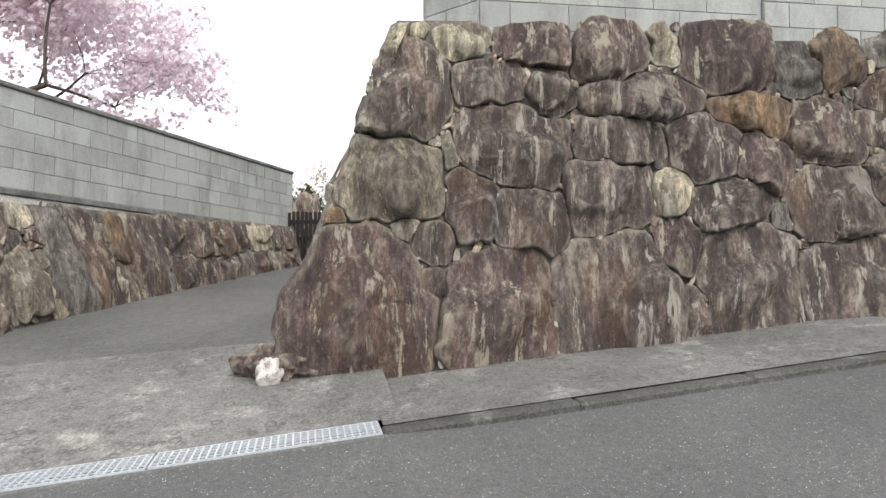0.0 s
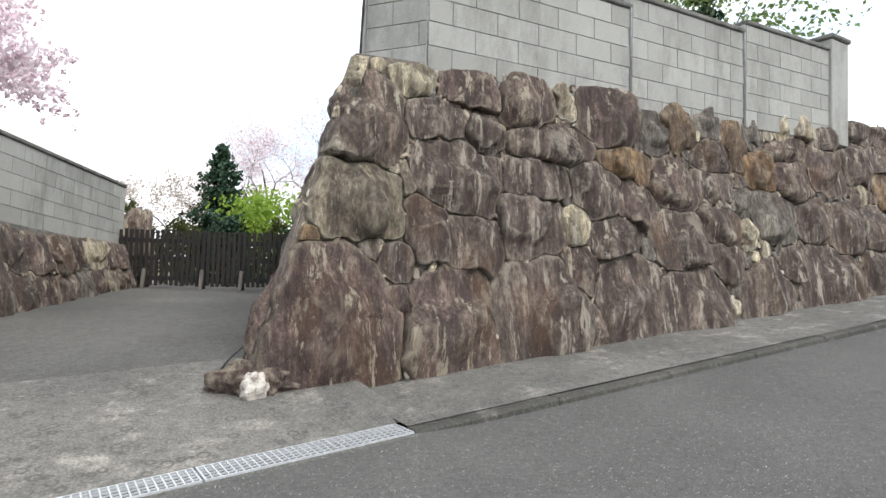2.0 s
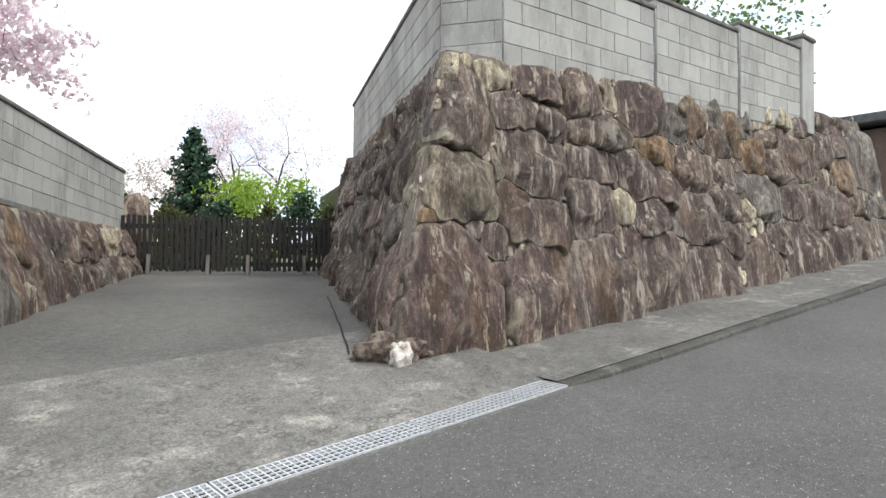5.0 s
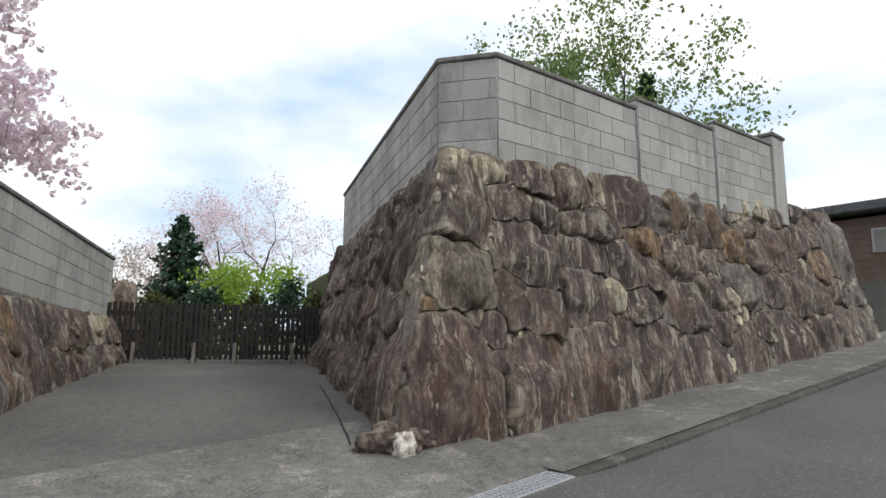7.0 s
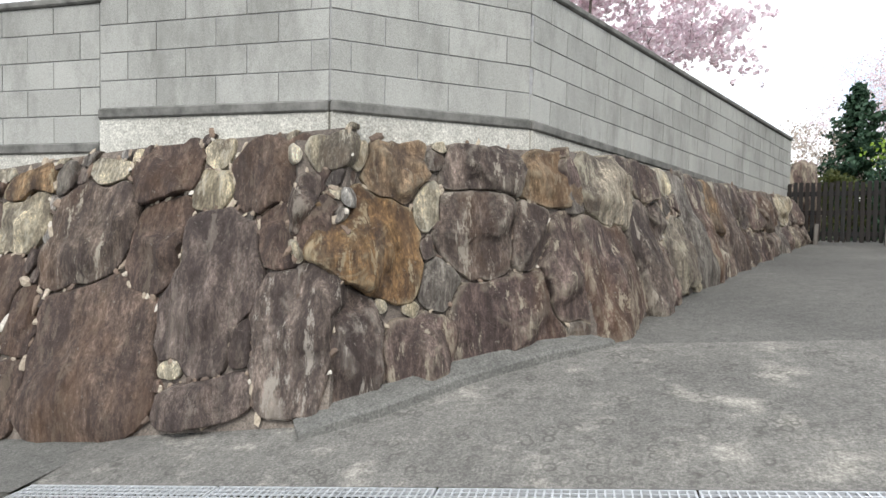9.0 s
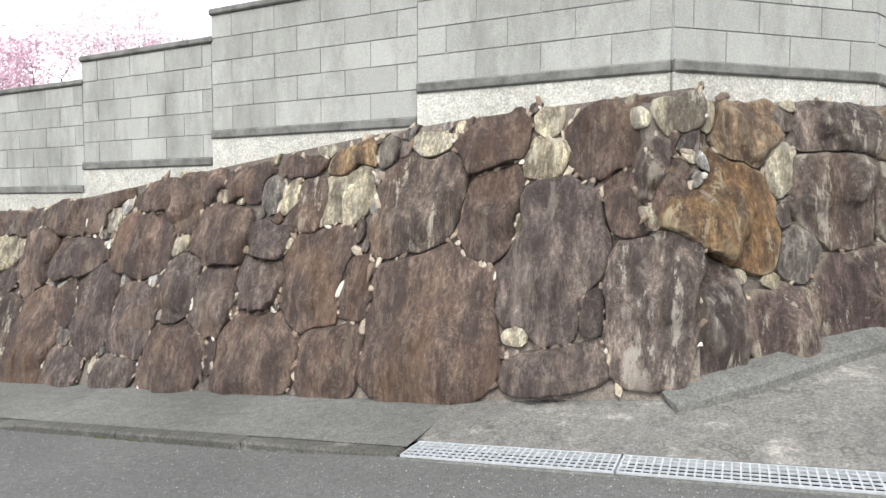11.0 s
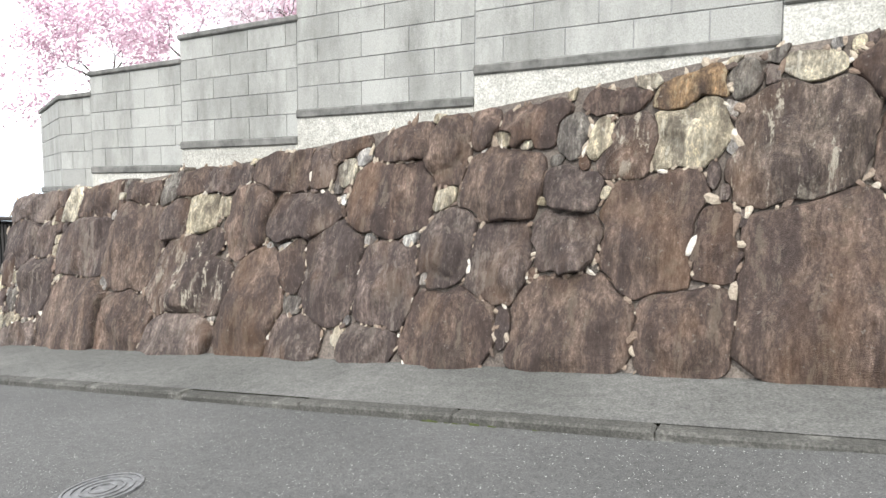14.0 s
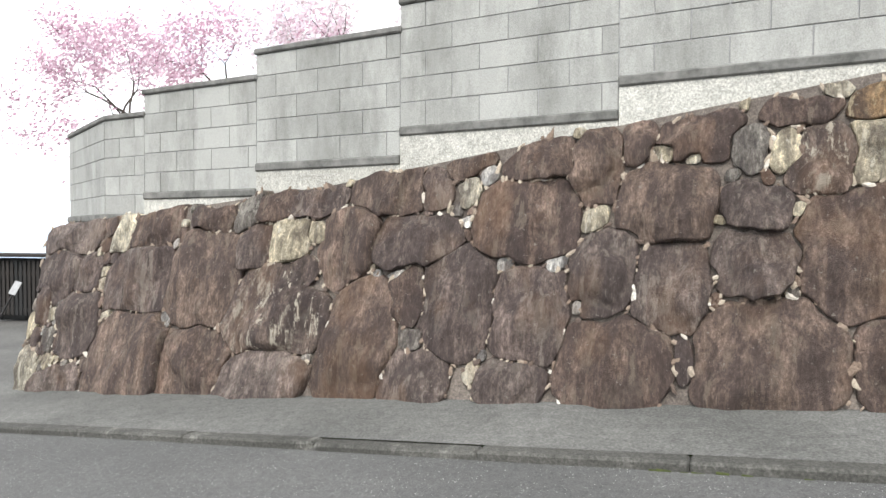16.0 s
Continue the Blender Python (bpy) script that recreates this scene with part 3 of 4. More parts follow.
R.boulder(7.0, 1.1, 0.45, 0.27, "p")
R.boulder(7.74, 1.01, 0.46, 0.31, "p")
R.boulder(8.54, 0.99, 0.43, 0.3, "p")
R.boulder(9.49, 1.04, 0.53, 0.23, "p")
R.boulder(10.37, 0.94, 0.49, 0.17, "g")
R.boulder(5.82, 0.28, 0.49, 0.34, "p")
R.boulder(6.42, 0.6, 0.34, 0.2, "p")
R.boulder(7.19, 0.35, 0.79, 0.41, "p")
R.boulder(8.31, 0.33, 0.45, 0.37, "p")
R.boulder(9.26, 0.42, 0.51, 0.39, "p")
R.boulder(10.25, 0.47, 0.58, 0.35, "g")
R.build()

F = StoneWall("stone_wall_front", F_FACE, [(-0.1, -0.12), (0.0, 1.73), (1.5, 1.78), (2.3, 1.78), (3.6, 1.73), (5.0, 1.67), (6.3, 1.61), (8.2, 1.61), (10.1, 1.6), (9.95, -0.12)],
              "wall of rounded brown boulders with pale chinks along the road", 12, 0.8, 0.2, "qrccgw", 1.15)
F.boulder(3.05, 0.2, 0.39, 0.31, "r")
F.boulder(2.36, 0.18, 0.27, 0.27, "r")
F.boulder(1.6, 0.42, 0.5, 0.5, "r")
F.boulder(0.71, 0.12, 0.35, 0.12, "q")
F.boulder(2.59, 0.72, 0.32, 0.39, "r")
F.boulder(2.22, 0.67, 0.16, 0.21, "r")
F.boulder(3.12, 0.73, 0.23, 0.2, "q")
F.boulder(3.12, 1.07, 0.18, 0.15, "q")
F.boulder(1.79, 1.21, 0.36, 0.37, "t")
F.boulder(2.42, 1.33, 0.21, 0.23, "c")
F.boulder(2.78, 1.31, 0.17, 0.2, "t")
F.boulder(2.92, 1.38, 0.1, 0.12, "c")
F.boulder(2.4, 1.61, 0.22, 0.12, "o")
F.boulder(2.89, 1.61, 0.21, 0.08, "r")
F.boulder(2.1, 1.64, 0.08, 0.1, "g")
F.boulder(1.74, 1.65, 0.14, 0.08, "c")
F.boulder(1.3, 1.55, 0.27, 0.19, "r")
F.boulder(0.91, 1.38, 0.13, 0.14, "c")
F.boulder(0.9, 1.62, 0.08, 0.09, "c")
F.boulder(0.47, 1.47, 0.29, 0.22, "r")
F.boulder(0.11, 1.54, 0.11, 0.11, "c")
F.boulder(1.2, 1.05, 0.23, 0.31, "r")
F.boulder(0.81, 0.76, 0.37, 0.45, "q")
F.boulder(0.34, 1.09, 0.14, 0.24, "r")
F.boulder(1.03, 0.96, 0.05, 0.09, "c")
F.boulder(0.96, 0.32, 0.1, 0.05, "c")
F.boulder(0.49, 0.43, 0.07, 0.13, "q")
F.boulder(9.34, -0.0, 0.33, 0.19, "q")
F.boulder(8.33, 0.22, 0.54, 0.44, "r")
F.boulder(7.53, 0.15, 0.4, 0.36, "r")
F.boulder(6.76, 0.04, 0.47, 0.21, "q")
F.boulder(5.85, 0.35, 0.33, 0.49, "r")
F.boulder(5.32, 0.07, 0.28, 0.2, "q")
F.boulder(4.55, 0.03, 0.25, 0.15, "q")
F.boulder(3.9, 0.15, 0.32, 0.25, "r")
F.boulder(3.48, 0.17, 0.06, 0.13, "q")
F.boulder(9.73, 1.17, 0.37, 0.34, "q")
F.boulder(9.2, 0.59, 0.29, 0.32, "q")
F.boulder(8.43, 0.99, 0.45, 0.33, "q")
F.boulder(7.55, 0.96, 0.45, 0.41, "r")
F.boulder(6.66, 0.61, 0.6, 0.35, "t")
F.boulder(6.05, 1.03, 0.26, 0.35, "r")
F.boulder(5.46, 0.64, 0.12, 0.24, "r")
F.boulder(5.02, 0.58, 0.3, 0.38, "q")
F.boulder(4.46, 0.48, 0.26, 0.36, "q")
F.boulder(4.02, 0.7, 0.22, 0.27, "q")
F.boulder(3.58, 0.57, 0.21, 0.29, "q")
F.boulder(5.44, 1.06, 0.38, 0.19, "q")
F.boulder(4.57, 1.14, 0.38, 0.29, "r")
F.boulder(3.64, 1.14, 0.3, 0.26, "r")
F.boulder(4.08, 1.42, 0.19, 0.25, "r")
F.boulder(4.5, 1.5, 0.28, 0.15, "r")
F.boulder(6.68, 1.18, 0.23, 0.2, "c")
F.boulder(6.37, 1.22, 0.1, 0.09, "c")
F.boulder(7.04, 1.16, 0.19, 0.19, "q")
F.boulder(9.69, 1.42, 0.5, 0.18, "q")
F.boulder(8.83, 1.45, 0.15, 0.17, "c")
F.boulder(8.37, 1.45, 0.35, 0.18, "r")
F.boulder(7.58, 1.47, 0.25, 0.13, "r")
F.boulder(7.21, 1.44, 0.13, 0.15, "g")
F.boulder(6.85, 1.47, 0.2, 0.12, "r")
F.boulder(6.38, 1.47, 0.26, 0.12, "q")
F.boulder(5.69, 1.47, 0.36, 0.18, "r")
F.boulder(5.31, 1.46, 0.13, 0.16, "q")
F.boulder(5.05, 1.6, 0.17, 0.08, "r")
F.boulder(3.43, 1.53, 0.23, 0.17, "r")
F.boulder(3.16, 1.42, 0.09, 0.14, "g")
F.boulder(3.61, 1.45, 0.09, 0.06, "c")
F.boulder(3.44, 1.4, 0.06, 0.04, "c")
F.boulder(4.69, 0.84, 0.06, 0.05, "w")
F.boulder(4.33, 0.82, 0.08, 0.05, "w")
F.boulder(4.1, 1.08, 0.08, 0.09, "c")
F.boulder(5.04, 1.4, 0.09, 0.1, "c")
F.boulder(6.38, 0.73, 0.05, 0.04, "w")
F.boulder(5.4, 0.32, 0.11, 0.07, "g")
F.boulder(4.14, 0.51, 0.04, 0.06, "w")
F.boulder(5.7, 0.82, 0.04, 0.04, "w")
F.boulder(5.52, 0.83, 0.07, 0.03, "w")
F.boulder(9.8, 0.87, 0.15, 0.25, "q")
F.boulder(0.09, 0.48, 0.35, 0.41, "f")
F.boulder(0.26, 1.11, 0.17, 0.21, "r")
F.build()

C = StoneWall("stone_wall_corner", C_FACE, [(-0.05, -0.12), (-0.02, 1.62), (1.95, 1.3), (2.0, -0.25)],
              "splayed corner of brown and amber boulders at the drive", 13, 1.0)
C.boulder(0.08, 0.42, 0.3, 0.4, "f", 0)
C.boulder(1.78, 0.5, 0.22, 0.4, "b", 8)
C.boulder(0.39, 0.9, 0.32, 0.36, "o")
C.boulder(0.7, 0.23, 0.25, 0.2, "b")
C.boulder(1.27, 0.26, 0.52, 0.29, "b")
C.boulder(0.6, 1.32, 0.22, 0.22, "a")
C.boulder(0.24, 1.48, 0.16, 0.12, "c")
C.boulder(1.13, 0.84, 0.27, 0.26, "p")
C.boulder(1.22, 1.23, 0.29, 0.18, "p")
C.boulder(1.72, 1.12, 0.24, 0.18, "a")
C.boulder(1.51, 0.78, 0.19, 0.22, "p")
C.boulder(1.82, 0.08, 0.09, 0.07, "g")
C.build()

L = StoneWall("stone_wall_left", L_FACE, [(-0.12, -0.12), (0.05, 1.33), (7.2, 0.7), (7.2, -0.12)],
              "stone wall of upright brown slabs beside the driveway", 14, 0.9)
L.boulder(0.5, 0.98, 0.34, 0.32, "l", 10)
L.boulder(0.2, 0.42, 0.5, 0.42, "b", 15)
L.boulder(1.62, 0.44, 0.22, 0.3, "l", 15)
L.boulder(1.3, 1.08, 0.28, 0.2, "b")
L.boulder(0.98, 0.45, 0.28, 0.42, "p", 12)
L.boulder(1.25, 0.1, 0.2, 0.2, "b")
L.boulder(3.6, 0.2, 0.14, 0.16, "w")
L.boulder(6.3, 0.16, 0.26, 0.2, "l")
rng = random.Random(4)
s0 = 1.95
while s0 < 7.1:
    w = rng.uniform(0.16, 0.3)
    top = 1.3 - 0.085 * s0
    cut = rng.choice((0.0, 0.45, 0.6))
    if cut:
        L.boulder(s0 + w, top * cut * 0.5, w, top * cut * 0.5, rng.choice("bbpptg"), 10)
        L.boulder(s0 + w, top * (1 + cut) * 0.5, w * 0.9, top * (1 - cut) * 0.5, rng.choice("bpagct"), 10)
    else:
        L.boulder(s0 + w, top * 0.5, w, top * 0.5, rng.choice("bpptag"), 12)
    s0 += 2 * w
L.build()

S = StoneWall("stone_wall_side", S_FACE, [(-0.05, -0.12), (0.2, 0.7), (0.45, 1.5), (0.74, 2.4), (7.6, 2.05), (7.6, -0.15)],
              "tall leaning wall of dark upright slabs beside the driveway", 15, 1.1)
S.boulder(0.3, 0.4, 0.3, 0.42, "b")
S.boulder(0.5, 1.2, 0.22, 0.32, "l")
for row, (h0, hh) in enumerate(((0.3, 0.38), (0.95, 0.36), (1.5, 0.3), (2.02, 0.28))):
    s0 = 0.62 + 0.08 * row
    while s0 < 7.5:
        w = rng.uniform(0.13, 0.27)
        S.boulder(s0 + w, h0 - 0.02 * s0 + rng.uniform(-0.15, 0.15), w, hh * rng.uniform(0.8, 1.3), rng.choice("bpppptgpb"), rng.uniform(4, 18))
        s0 += 2 * w
S.build()


# ---- block walls ----
COURSE = 0.2
bm = bmesh.new()
box(bm, (1, 0.03, 0.193), Matrix(), 0.003)
BLOCK_MESH = bpy.data.meshes.new("block")
bm.to_mesh(BLOCK_MESH)
bm.free()
BLOCK_MESH.materials.append(BLOCK)


def block_run(parent, a, b, z0, z1, course, width=0.48, shift=0.0, coping=True, side=1, footing=0.0, fall=0.0):
    """One straight, level stretch of block wall from a to b (plan), with its coping and footing."""
    a, b = Vector((*a, 0)), Vector((*b, 0))
    d = (b - a)
    ln = d.length
    d.normalize()
    yaw = math.degrees(math.atan2(d.y, d.x))
    n = Vector((-d.y, d.x, 0)) * side

    def m(s, z, proud=0.0):
        p = a + d * s - n * proud
        return pose(p.x, p.y, z + fall * s, 0, -math.degrees(math.atan(fall)), yaw)

    bm = bmesh.new()
    box(bm, (ln, 0.13, z1 - z0), m(ln / 2, (z0 + z1) / 2, -0.057))
    part("wall_core", bm, JOINT, parent, "recessed grey mortar joints")
    rows = round((z1 - z0) / course)
    h = (z1 - z0) / rows
    for r in range(rows):
        z = z0 + h * (r + 0.5)
        s = -width * (0.5 if (r + round(z0 / h)) % 2 else 0.0) - shift
        while s < ln - 0.03:
            u0, u1 = max(0, s), min(ln, s + width)
            if u1 - u0 > 0.05:
                ob = new("block", BLOCK_MESH)
                ob.parent = parent
                ob.matrix_basis = m((u0 + u1) / 2, z, random.uniform(0, 0.003)) @ Matrix.Diagonal((u1 - u0 - 0.008, 1, h / 0.2, 1))
            s += width
    if footing:
        bm = bmesh.new()
        box(bm, (ln - 0.004, 0.16, footing), m(ln / 2, z0 - footing / 2 - 0.07, -0.05), 0.006)
        part("footing", bm, PLASTER, parent, "pale stained mortar footing")
        bm = bmesh.new()
        box(bm, (ln - 0.002, 0.16, 0.075), m(ln / 2, z0 - 0.036, -0.03), 0.012)
        part("ledge", bm, COPING, parent, "projecting grey concrete ledge")
    if coping:
        bm = bmesh.new()
        box(bm, (ln + 0.03, 0.22, 0.055), m(ln / 2, z1 + 0.0285, -0.07), 0.012)
        part("coping", bm, COPING, parent, "dark weathered concrete coping")


fw = thing("block_wall_front", Matrix(), "stepped grey concrete block wall above the stones", "block wall", kind="structure")


def fy(x):
    return 1.4 - 0.034 * (x + 5.35)


STEPS = [(-5.35, 1.55, 2.53), (-7.12, 1.31, 2.3), (-9.17, 1.08, 2.07), (-10.93, 0.85, 1.85), (-12.47, 0.62, 1.62), (-13.98, 0.4, 1.4), (-14.6, 0, 0)]
for (x0, z0, z1), (x1, _, _) in zip(STEPS, STEPS[1:]):
    block_run(fw, (x1, fy(x1)), (x0, fy(x0)), z0, z1, 0.2, 0.47, 0.0, True, 1, 0.42)
block_run(fw, (-16.2, 2.45), (-14.6, fy(-14.6)), 0.4, 1.4, 0.2, 0.47, 0.0, True, 1, 0.4)

lw = thing("block_wall_left", Matrix(), "long grey concrete block wall beside the driveway", "block wall", kind="structure")
block_run(lw, (-5.35, 1.39), (-4.16, 2.33), 1.55, 2.53, 0.2, 0.47, 0.1, True, 1, 0.3)
block_run(lw, (-4.16, 2.33), (-0.61, 8.69), 1.55, 2.53, 0.2, 0.47, 0.2, True, 1, 0.3, -0.048)

rw = thing("block_wall_right", Matrix(), "grey concrete block wall with stepped pillars on the boulders", "block wall", kind="structure")
block_run(rw, (0.86, 1.49), (3.25, 1.49), 2.34, 3.56, 0.2, 0.47, fall=0.036)
block_run(rw, (3.25, 1.46), (5.15, 1.46), 2.53, 3.755, 0.2, 0.47, fall=0.036)
block_run(rw, (5.15, 1.43), (7.0, 1.43), 2.7, 3.92, 0.2, 0.47, fall=0.045)
block_run(rw, (0.54, 1.96), (0.86, 1.49), 2.34, 3.56, 0.2, 0.5)
block_run(rw, (2.87, 7.31), (0.54, 1.96), 2.34, 3.56, 0.2, 0.47)
bm = bmesh.new()
box(bm, (0.42, 0.3, 1.4), pose(7.2, 1.52, 3.46), 0.01)
part("pillar", bm, BLOCK, rw)
bm = bmesh.new()
box(bm, (0.48, 0.36, 0.07), pose(7.2, 1.52, 4.198), 0.02)
part("pillar_cap", bm, COPING, rw)

# garden earth held up behind the walls
for nm, pts, z in (("garden_ground_left", [(-4.3, 2.6), (-0.85, 8.9), (-10, 14), (-16.5, 3.6), (-14.5, 1.95), (-5.3, 1.6)], 1.05), ("garden_ground_right", [(1.0, 1.75), (7.5, 1.75), (9.6, 1.8), (9.6, 12), (4.2, 11), (0.9, 2.0)], 2.3)):
    raw = bmesh.new()
    vs = [raw.verts.new((x, y, z)) for x, y in pts]
    raw.faces.new(vs)
    g = bmesh.ops.extrude_face_region(raw, geom=raw.faces[:])
    bmesh.ops.translate(raw, verts=[v for v in g["geom"] if isinstance(v, bmesh.types.BMVert)], vec=(0, 0, -2.0))
    bmesh.ops.recalc_face_normals(raw, faces=raw.faces[:])
    tagged(mesh_object(nm, raw, SOIL), "garden soil held up behind the wall", "garden soil", kind="structure")

# ---- drain grating ----
grate = thing("drain_grating", Matrix(), "long galvanised steel drain grating across the drive mouth", "drain grating")
# shallow plate; the shade of a deep drain is put into its colour
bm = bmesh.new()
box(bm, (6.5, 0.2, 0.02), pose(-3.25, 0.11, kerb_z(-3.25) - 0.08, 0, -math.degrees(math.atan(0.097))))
part("drain_channel", bm, DRAIN_SHADE_JOINT, grate, "drain channel coloured near-black for the shade under the grating")
bm = bmesh.new()
L = 0.994
for y in (0.006, 0.214):
    box(bm, (L, 0.009, 0.034), pose(0, y, -0.017))
for x in (-L / 2 + 0.004, L / 2 - 0.004):
    box(bm, (0.009, 0.21, 0.034), pose(x, 0.11, -0.017))
for i in range(1, 5):
    box(bm, (L, 0.006, 0.008), pose(0, 0.006 + 0.208 * i / 5, -0.004))
for i in range(1, 30):
    box(bm, (0.0065, 0.206, 0.009), pose(-L / 2 + L * i / 30, 0.11, -0.0055))
panel = part("grating_panel", bm, STEEL, grate)
for i in range(6):
    x = -0.55 - i * 1.08
    ob = panel if i == 0 else new("grating_panel", panel.data)
    ob.parent = grate
    ob.matrix_basis = pose(x, 0.0, kerb_z(x) + 0.012, 0, -math.degrees(math.atan(0.097)), 0) @ Matrix.Diagonal((1.08, 1, 1, 1))
bm = bmesh.new()
box(bm, (6.6, 0.035, 0.12), pose(-3.27, -0.018, kerb_z(-3.27) - 0.056, 0, -math.degrees(math.atan(0.097))), 0.008)
part("drain_edge", bm, STRIP, grate, "worn concrete lip of the drain")

# ---- manhole ----
hole = thing("manhole_cover", pose(-9.78, -1.18, road_z(-9.78, -1.18) - 0.006, 0, -5.5, 0) @ Matrix.Diagonal((0.8, 0.8, 1, 1)), "round cast iron manhole cover set in the asphalt", "manhole cover")
bm = bmesh.new()
cyl(bm, 0.222, 0.222, 0.012, n=40)
part("cover", bm, IRON, hole)
for r in (0.06, 0.11, 0.16, 0.205):
    bm = bmesh.new()
    o1 = [bm.verts.new((rr * math.cos(6.2832 * i / 36), rr * math.sin(6.2832 * i / 36), z)) for rr, z in ((r, 0.012), (r, 0.018), (r + 0.014, 0.018), (r + 0.014, 0.012)) for i in range(36)]
    for q in range(3):
        for i in range(36):
            bm.faces.new((o1[q * 36 + i], o1[q * 36 + (i + 1) % 36], o1[(q + 1) * 36 + (i + 1) % 36], o1[(q + 1) * 36 + i]))
    part("raised_ring", bm, IRON, hole)


# ---- gate ----
A, B = DRIVE_GATE
gd = (B - A)
GATE_SIZE = 0.8
gl = math.hypot(gd.x, gd.y) / GATE_SIZE
gyaw = math.degrees(math.atan2(gd.y, gd.x))
gate = thing("timber_gate", pose(A.x, A.y, 0.545, 0, 0, gyaw) @ Matrix.Scale(GATE_SIZE, 4), "dark stained slatted timber gate closing the driveway", "gate")
bm = bmesh.new()
box(bm, (0.068, 0.02, 1.12), Matrix(), 0.003)
slat = None
n = 47
for i in range(n):
    x = -0.35 + (gl + 0.75) * i / (n - 1)
    ob = part("slat", bm, TIMBER, gate) if slat is None else new("slat", slat.data)
    slat = slat or ob
    ob.parent = gate
    ob.matrix_basis = pose(x, -0.02 + random.uniform(-0.004, 0.004), 0.64 + random.uniform(-0.02, 0.02), 0, random.uniform(-0.4, 0.4), 0)
for z in (0.22, 0.62, 0.98):
    bm = bmesh.new()
    box(bm, (gl + 0.8, 0.045, 0.09), pose(gl / 2, 0.015, z), 0.004)
    part("rail", bm, TIMBER, gate)
for f in (-0.08, 0.4, 0.6, 1.02):
    bm = bmesh.new()
    box(bm, (0.1, 0.09, 1.2), pose(gl * f, 0.06, 0.6), 0.006)
    part("post", bm, TIMBER, gate)
for f in (0.114, 0.403, 0.603, 0.895):
    bm = bmesh.new()
    box(bm, (0.07, 0.07, 0.42), pose(gl * f, -0.12, 0.2, -14, 0, 0), 0.006)
    part("prop", bm, POST, gate, "short grey slanting prop")
bm = bmesh.new()
bmesh.ops.create_icosphere(bm, subdivisions=4, radius=1)
for v in bm.verts:
    v.co = Vector((v.co.x * 0.42, v.co.y * 0.4, v.co.z * 0.95)) * (1 + 0.3 * noise.fractal(v.co * 1.6, 0.9, 2, 4))
ob = mesh_object("garden_rock", bm, STONE["b"], None, True)
ob.matrix_world = pose(-0.38, 8.95, 1.1) @ Matrix.Scale(0.8, 4)
tagged(ob, "tall dark pointed garden rock behind the gate", "rock")
bm = bmesh.new()
bmesh.ops.create_icosphere(bm, subdivisions=4, radius=1)
for v in bm.verts:
    v.co = Vector((v.co.x * 0.26, v.co.y * 0.13, v.co.z * 0.12)) * (1 + 0.35 * noise.fractal(v.co * 2 + Vector((5, 1, 2)), 0.9, 2, 4))
ob = mesh_object("low_rock", bm, STONE["b"], None, True)
ob.matrix_world = pose(-0.58, 1.1, drive_z(-0.58, 1.1) + 0.06, 0, 0, -25)
tagged(ob, "small brown rock at the wall corner", "rock")
bm = bmesh.new()
bmesh.ops.create_icosphere(bm, subdivisions=3, radius=1)
for v in bm.verts:
    v.co = Vector((v.co.x * 0.08, v.co.y * 0.07, v.co.z * 0.1)) * (1 + 0.4 * noise.fractal(v.co * 2 + Vector((2, 7, 2)), 0.9, 2, 4))
ob = mesh_object("white_rock", bm, QUARTZ, None, True)
ob.matrix_world = pose(-0.6, 0.97, drive_z(-0.6, 0.97) + 0.05, 0, 12, -25)
tagged(ob, "small pale quartz rock against the brown rock", "rock")
hv, hf = [], []
for i in range(23):
    s0 = -0.12 + 0.095 * i
    w = 0.05 + 0.05 * math.sin(i * 0.3) * (1 - i / 22)
    rows = []
    for proud, lift in ((0.0, 0.1), (0.05 + 0.6 * w, 0.075), (0.09 + w, 0.065), (0.11 + w, 0.045), (0.12 + w, -0.03)):
        p = C_FACE.at(s0, 0.0, proud)
        ease = 0.35 + 0.65 * min(1, (i + 1) / 3, (23 - i) / 6)
        rows.append(Vector((p.x, p.y, drive_z(p.x, p.y) + lift * (ease if lift > 0 else 1))))
    hv += rows
    if i:
        q = 5 * i
        hf += [(q - 5 + j, q + j, q + j + 1, q - 4 + j) for j in range(4)]
hf += [(0, 1, 2, 3, 4), tuple(range(len(hv) - 1, len(hv) - 6, -1))]
tagged(raw_object("concrete_haunch", hv, hf, STRIP, None, False), "low concrete haunch curving along the stone wall's foot", "haunch", kind="structure")
jv, jf = [], []
for i in range(13):
    y = 1.35 + 0.22 * i
    x = -0.78 + 0.49 * (y - 1.35) + 0.006 * math.sin(i * 2.1)
    jv += [(x - 0.009, y, drive_z(x, y) + 0.004), (x + 0.009, y, drive_z(x, y) + 0.004)]
    if i:
        jf.append((2 * i - 2, 2 * i - 1, 2 * i + 1, 2 * i))
tagged(raw_object("drive_joint", jv, jf, DRAIN_SHADE_JOINT), "dark straight joint in the driveway concrete", "joint", kind="structure")

# ---- plants ----
def limb(verts, faces, p0, p1, r0, r1, n=6):
    d = (p1 - p0).normalized()
    s = d.orthogonal().normalized()
    t = d.cross(s)
    b = len(verts)
    for p, r in ((p0, r0), (p1, r1)):
        for i in range(n):
            a = 6.2832 * i / n
            verts.append(p + (s * math.cos(a) + t * math.sin(a)) * r)
    faces += [(b + i, b + (i + 1) % n, b + n + (i + 1) % n, b + n + i) for i in range(n)]


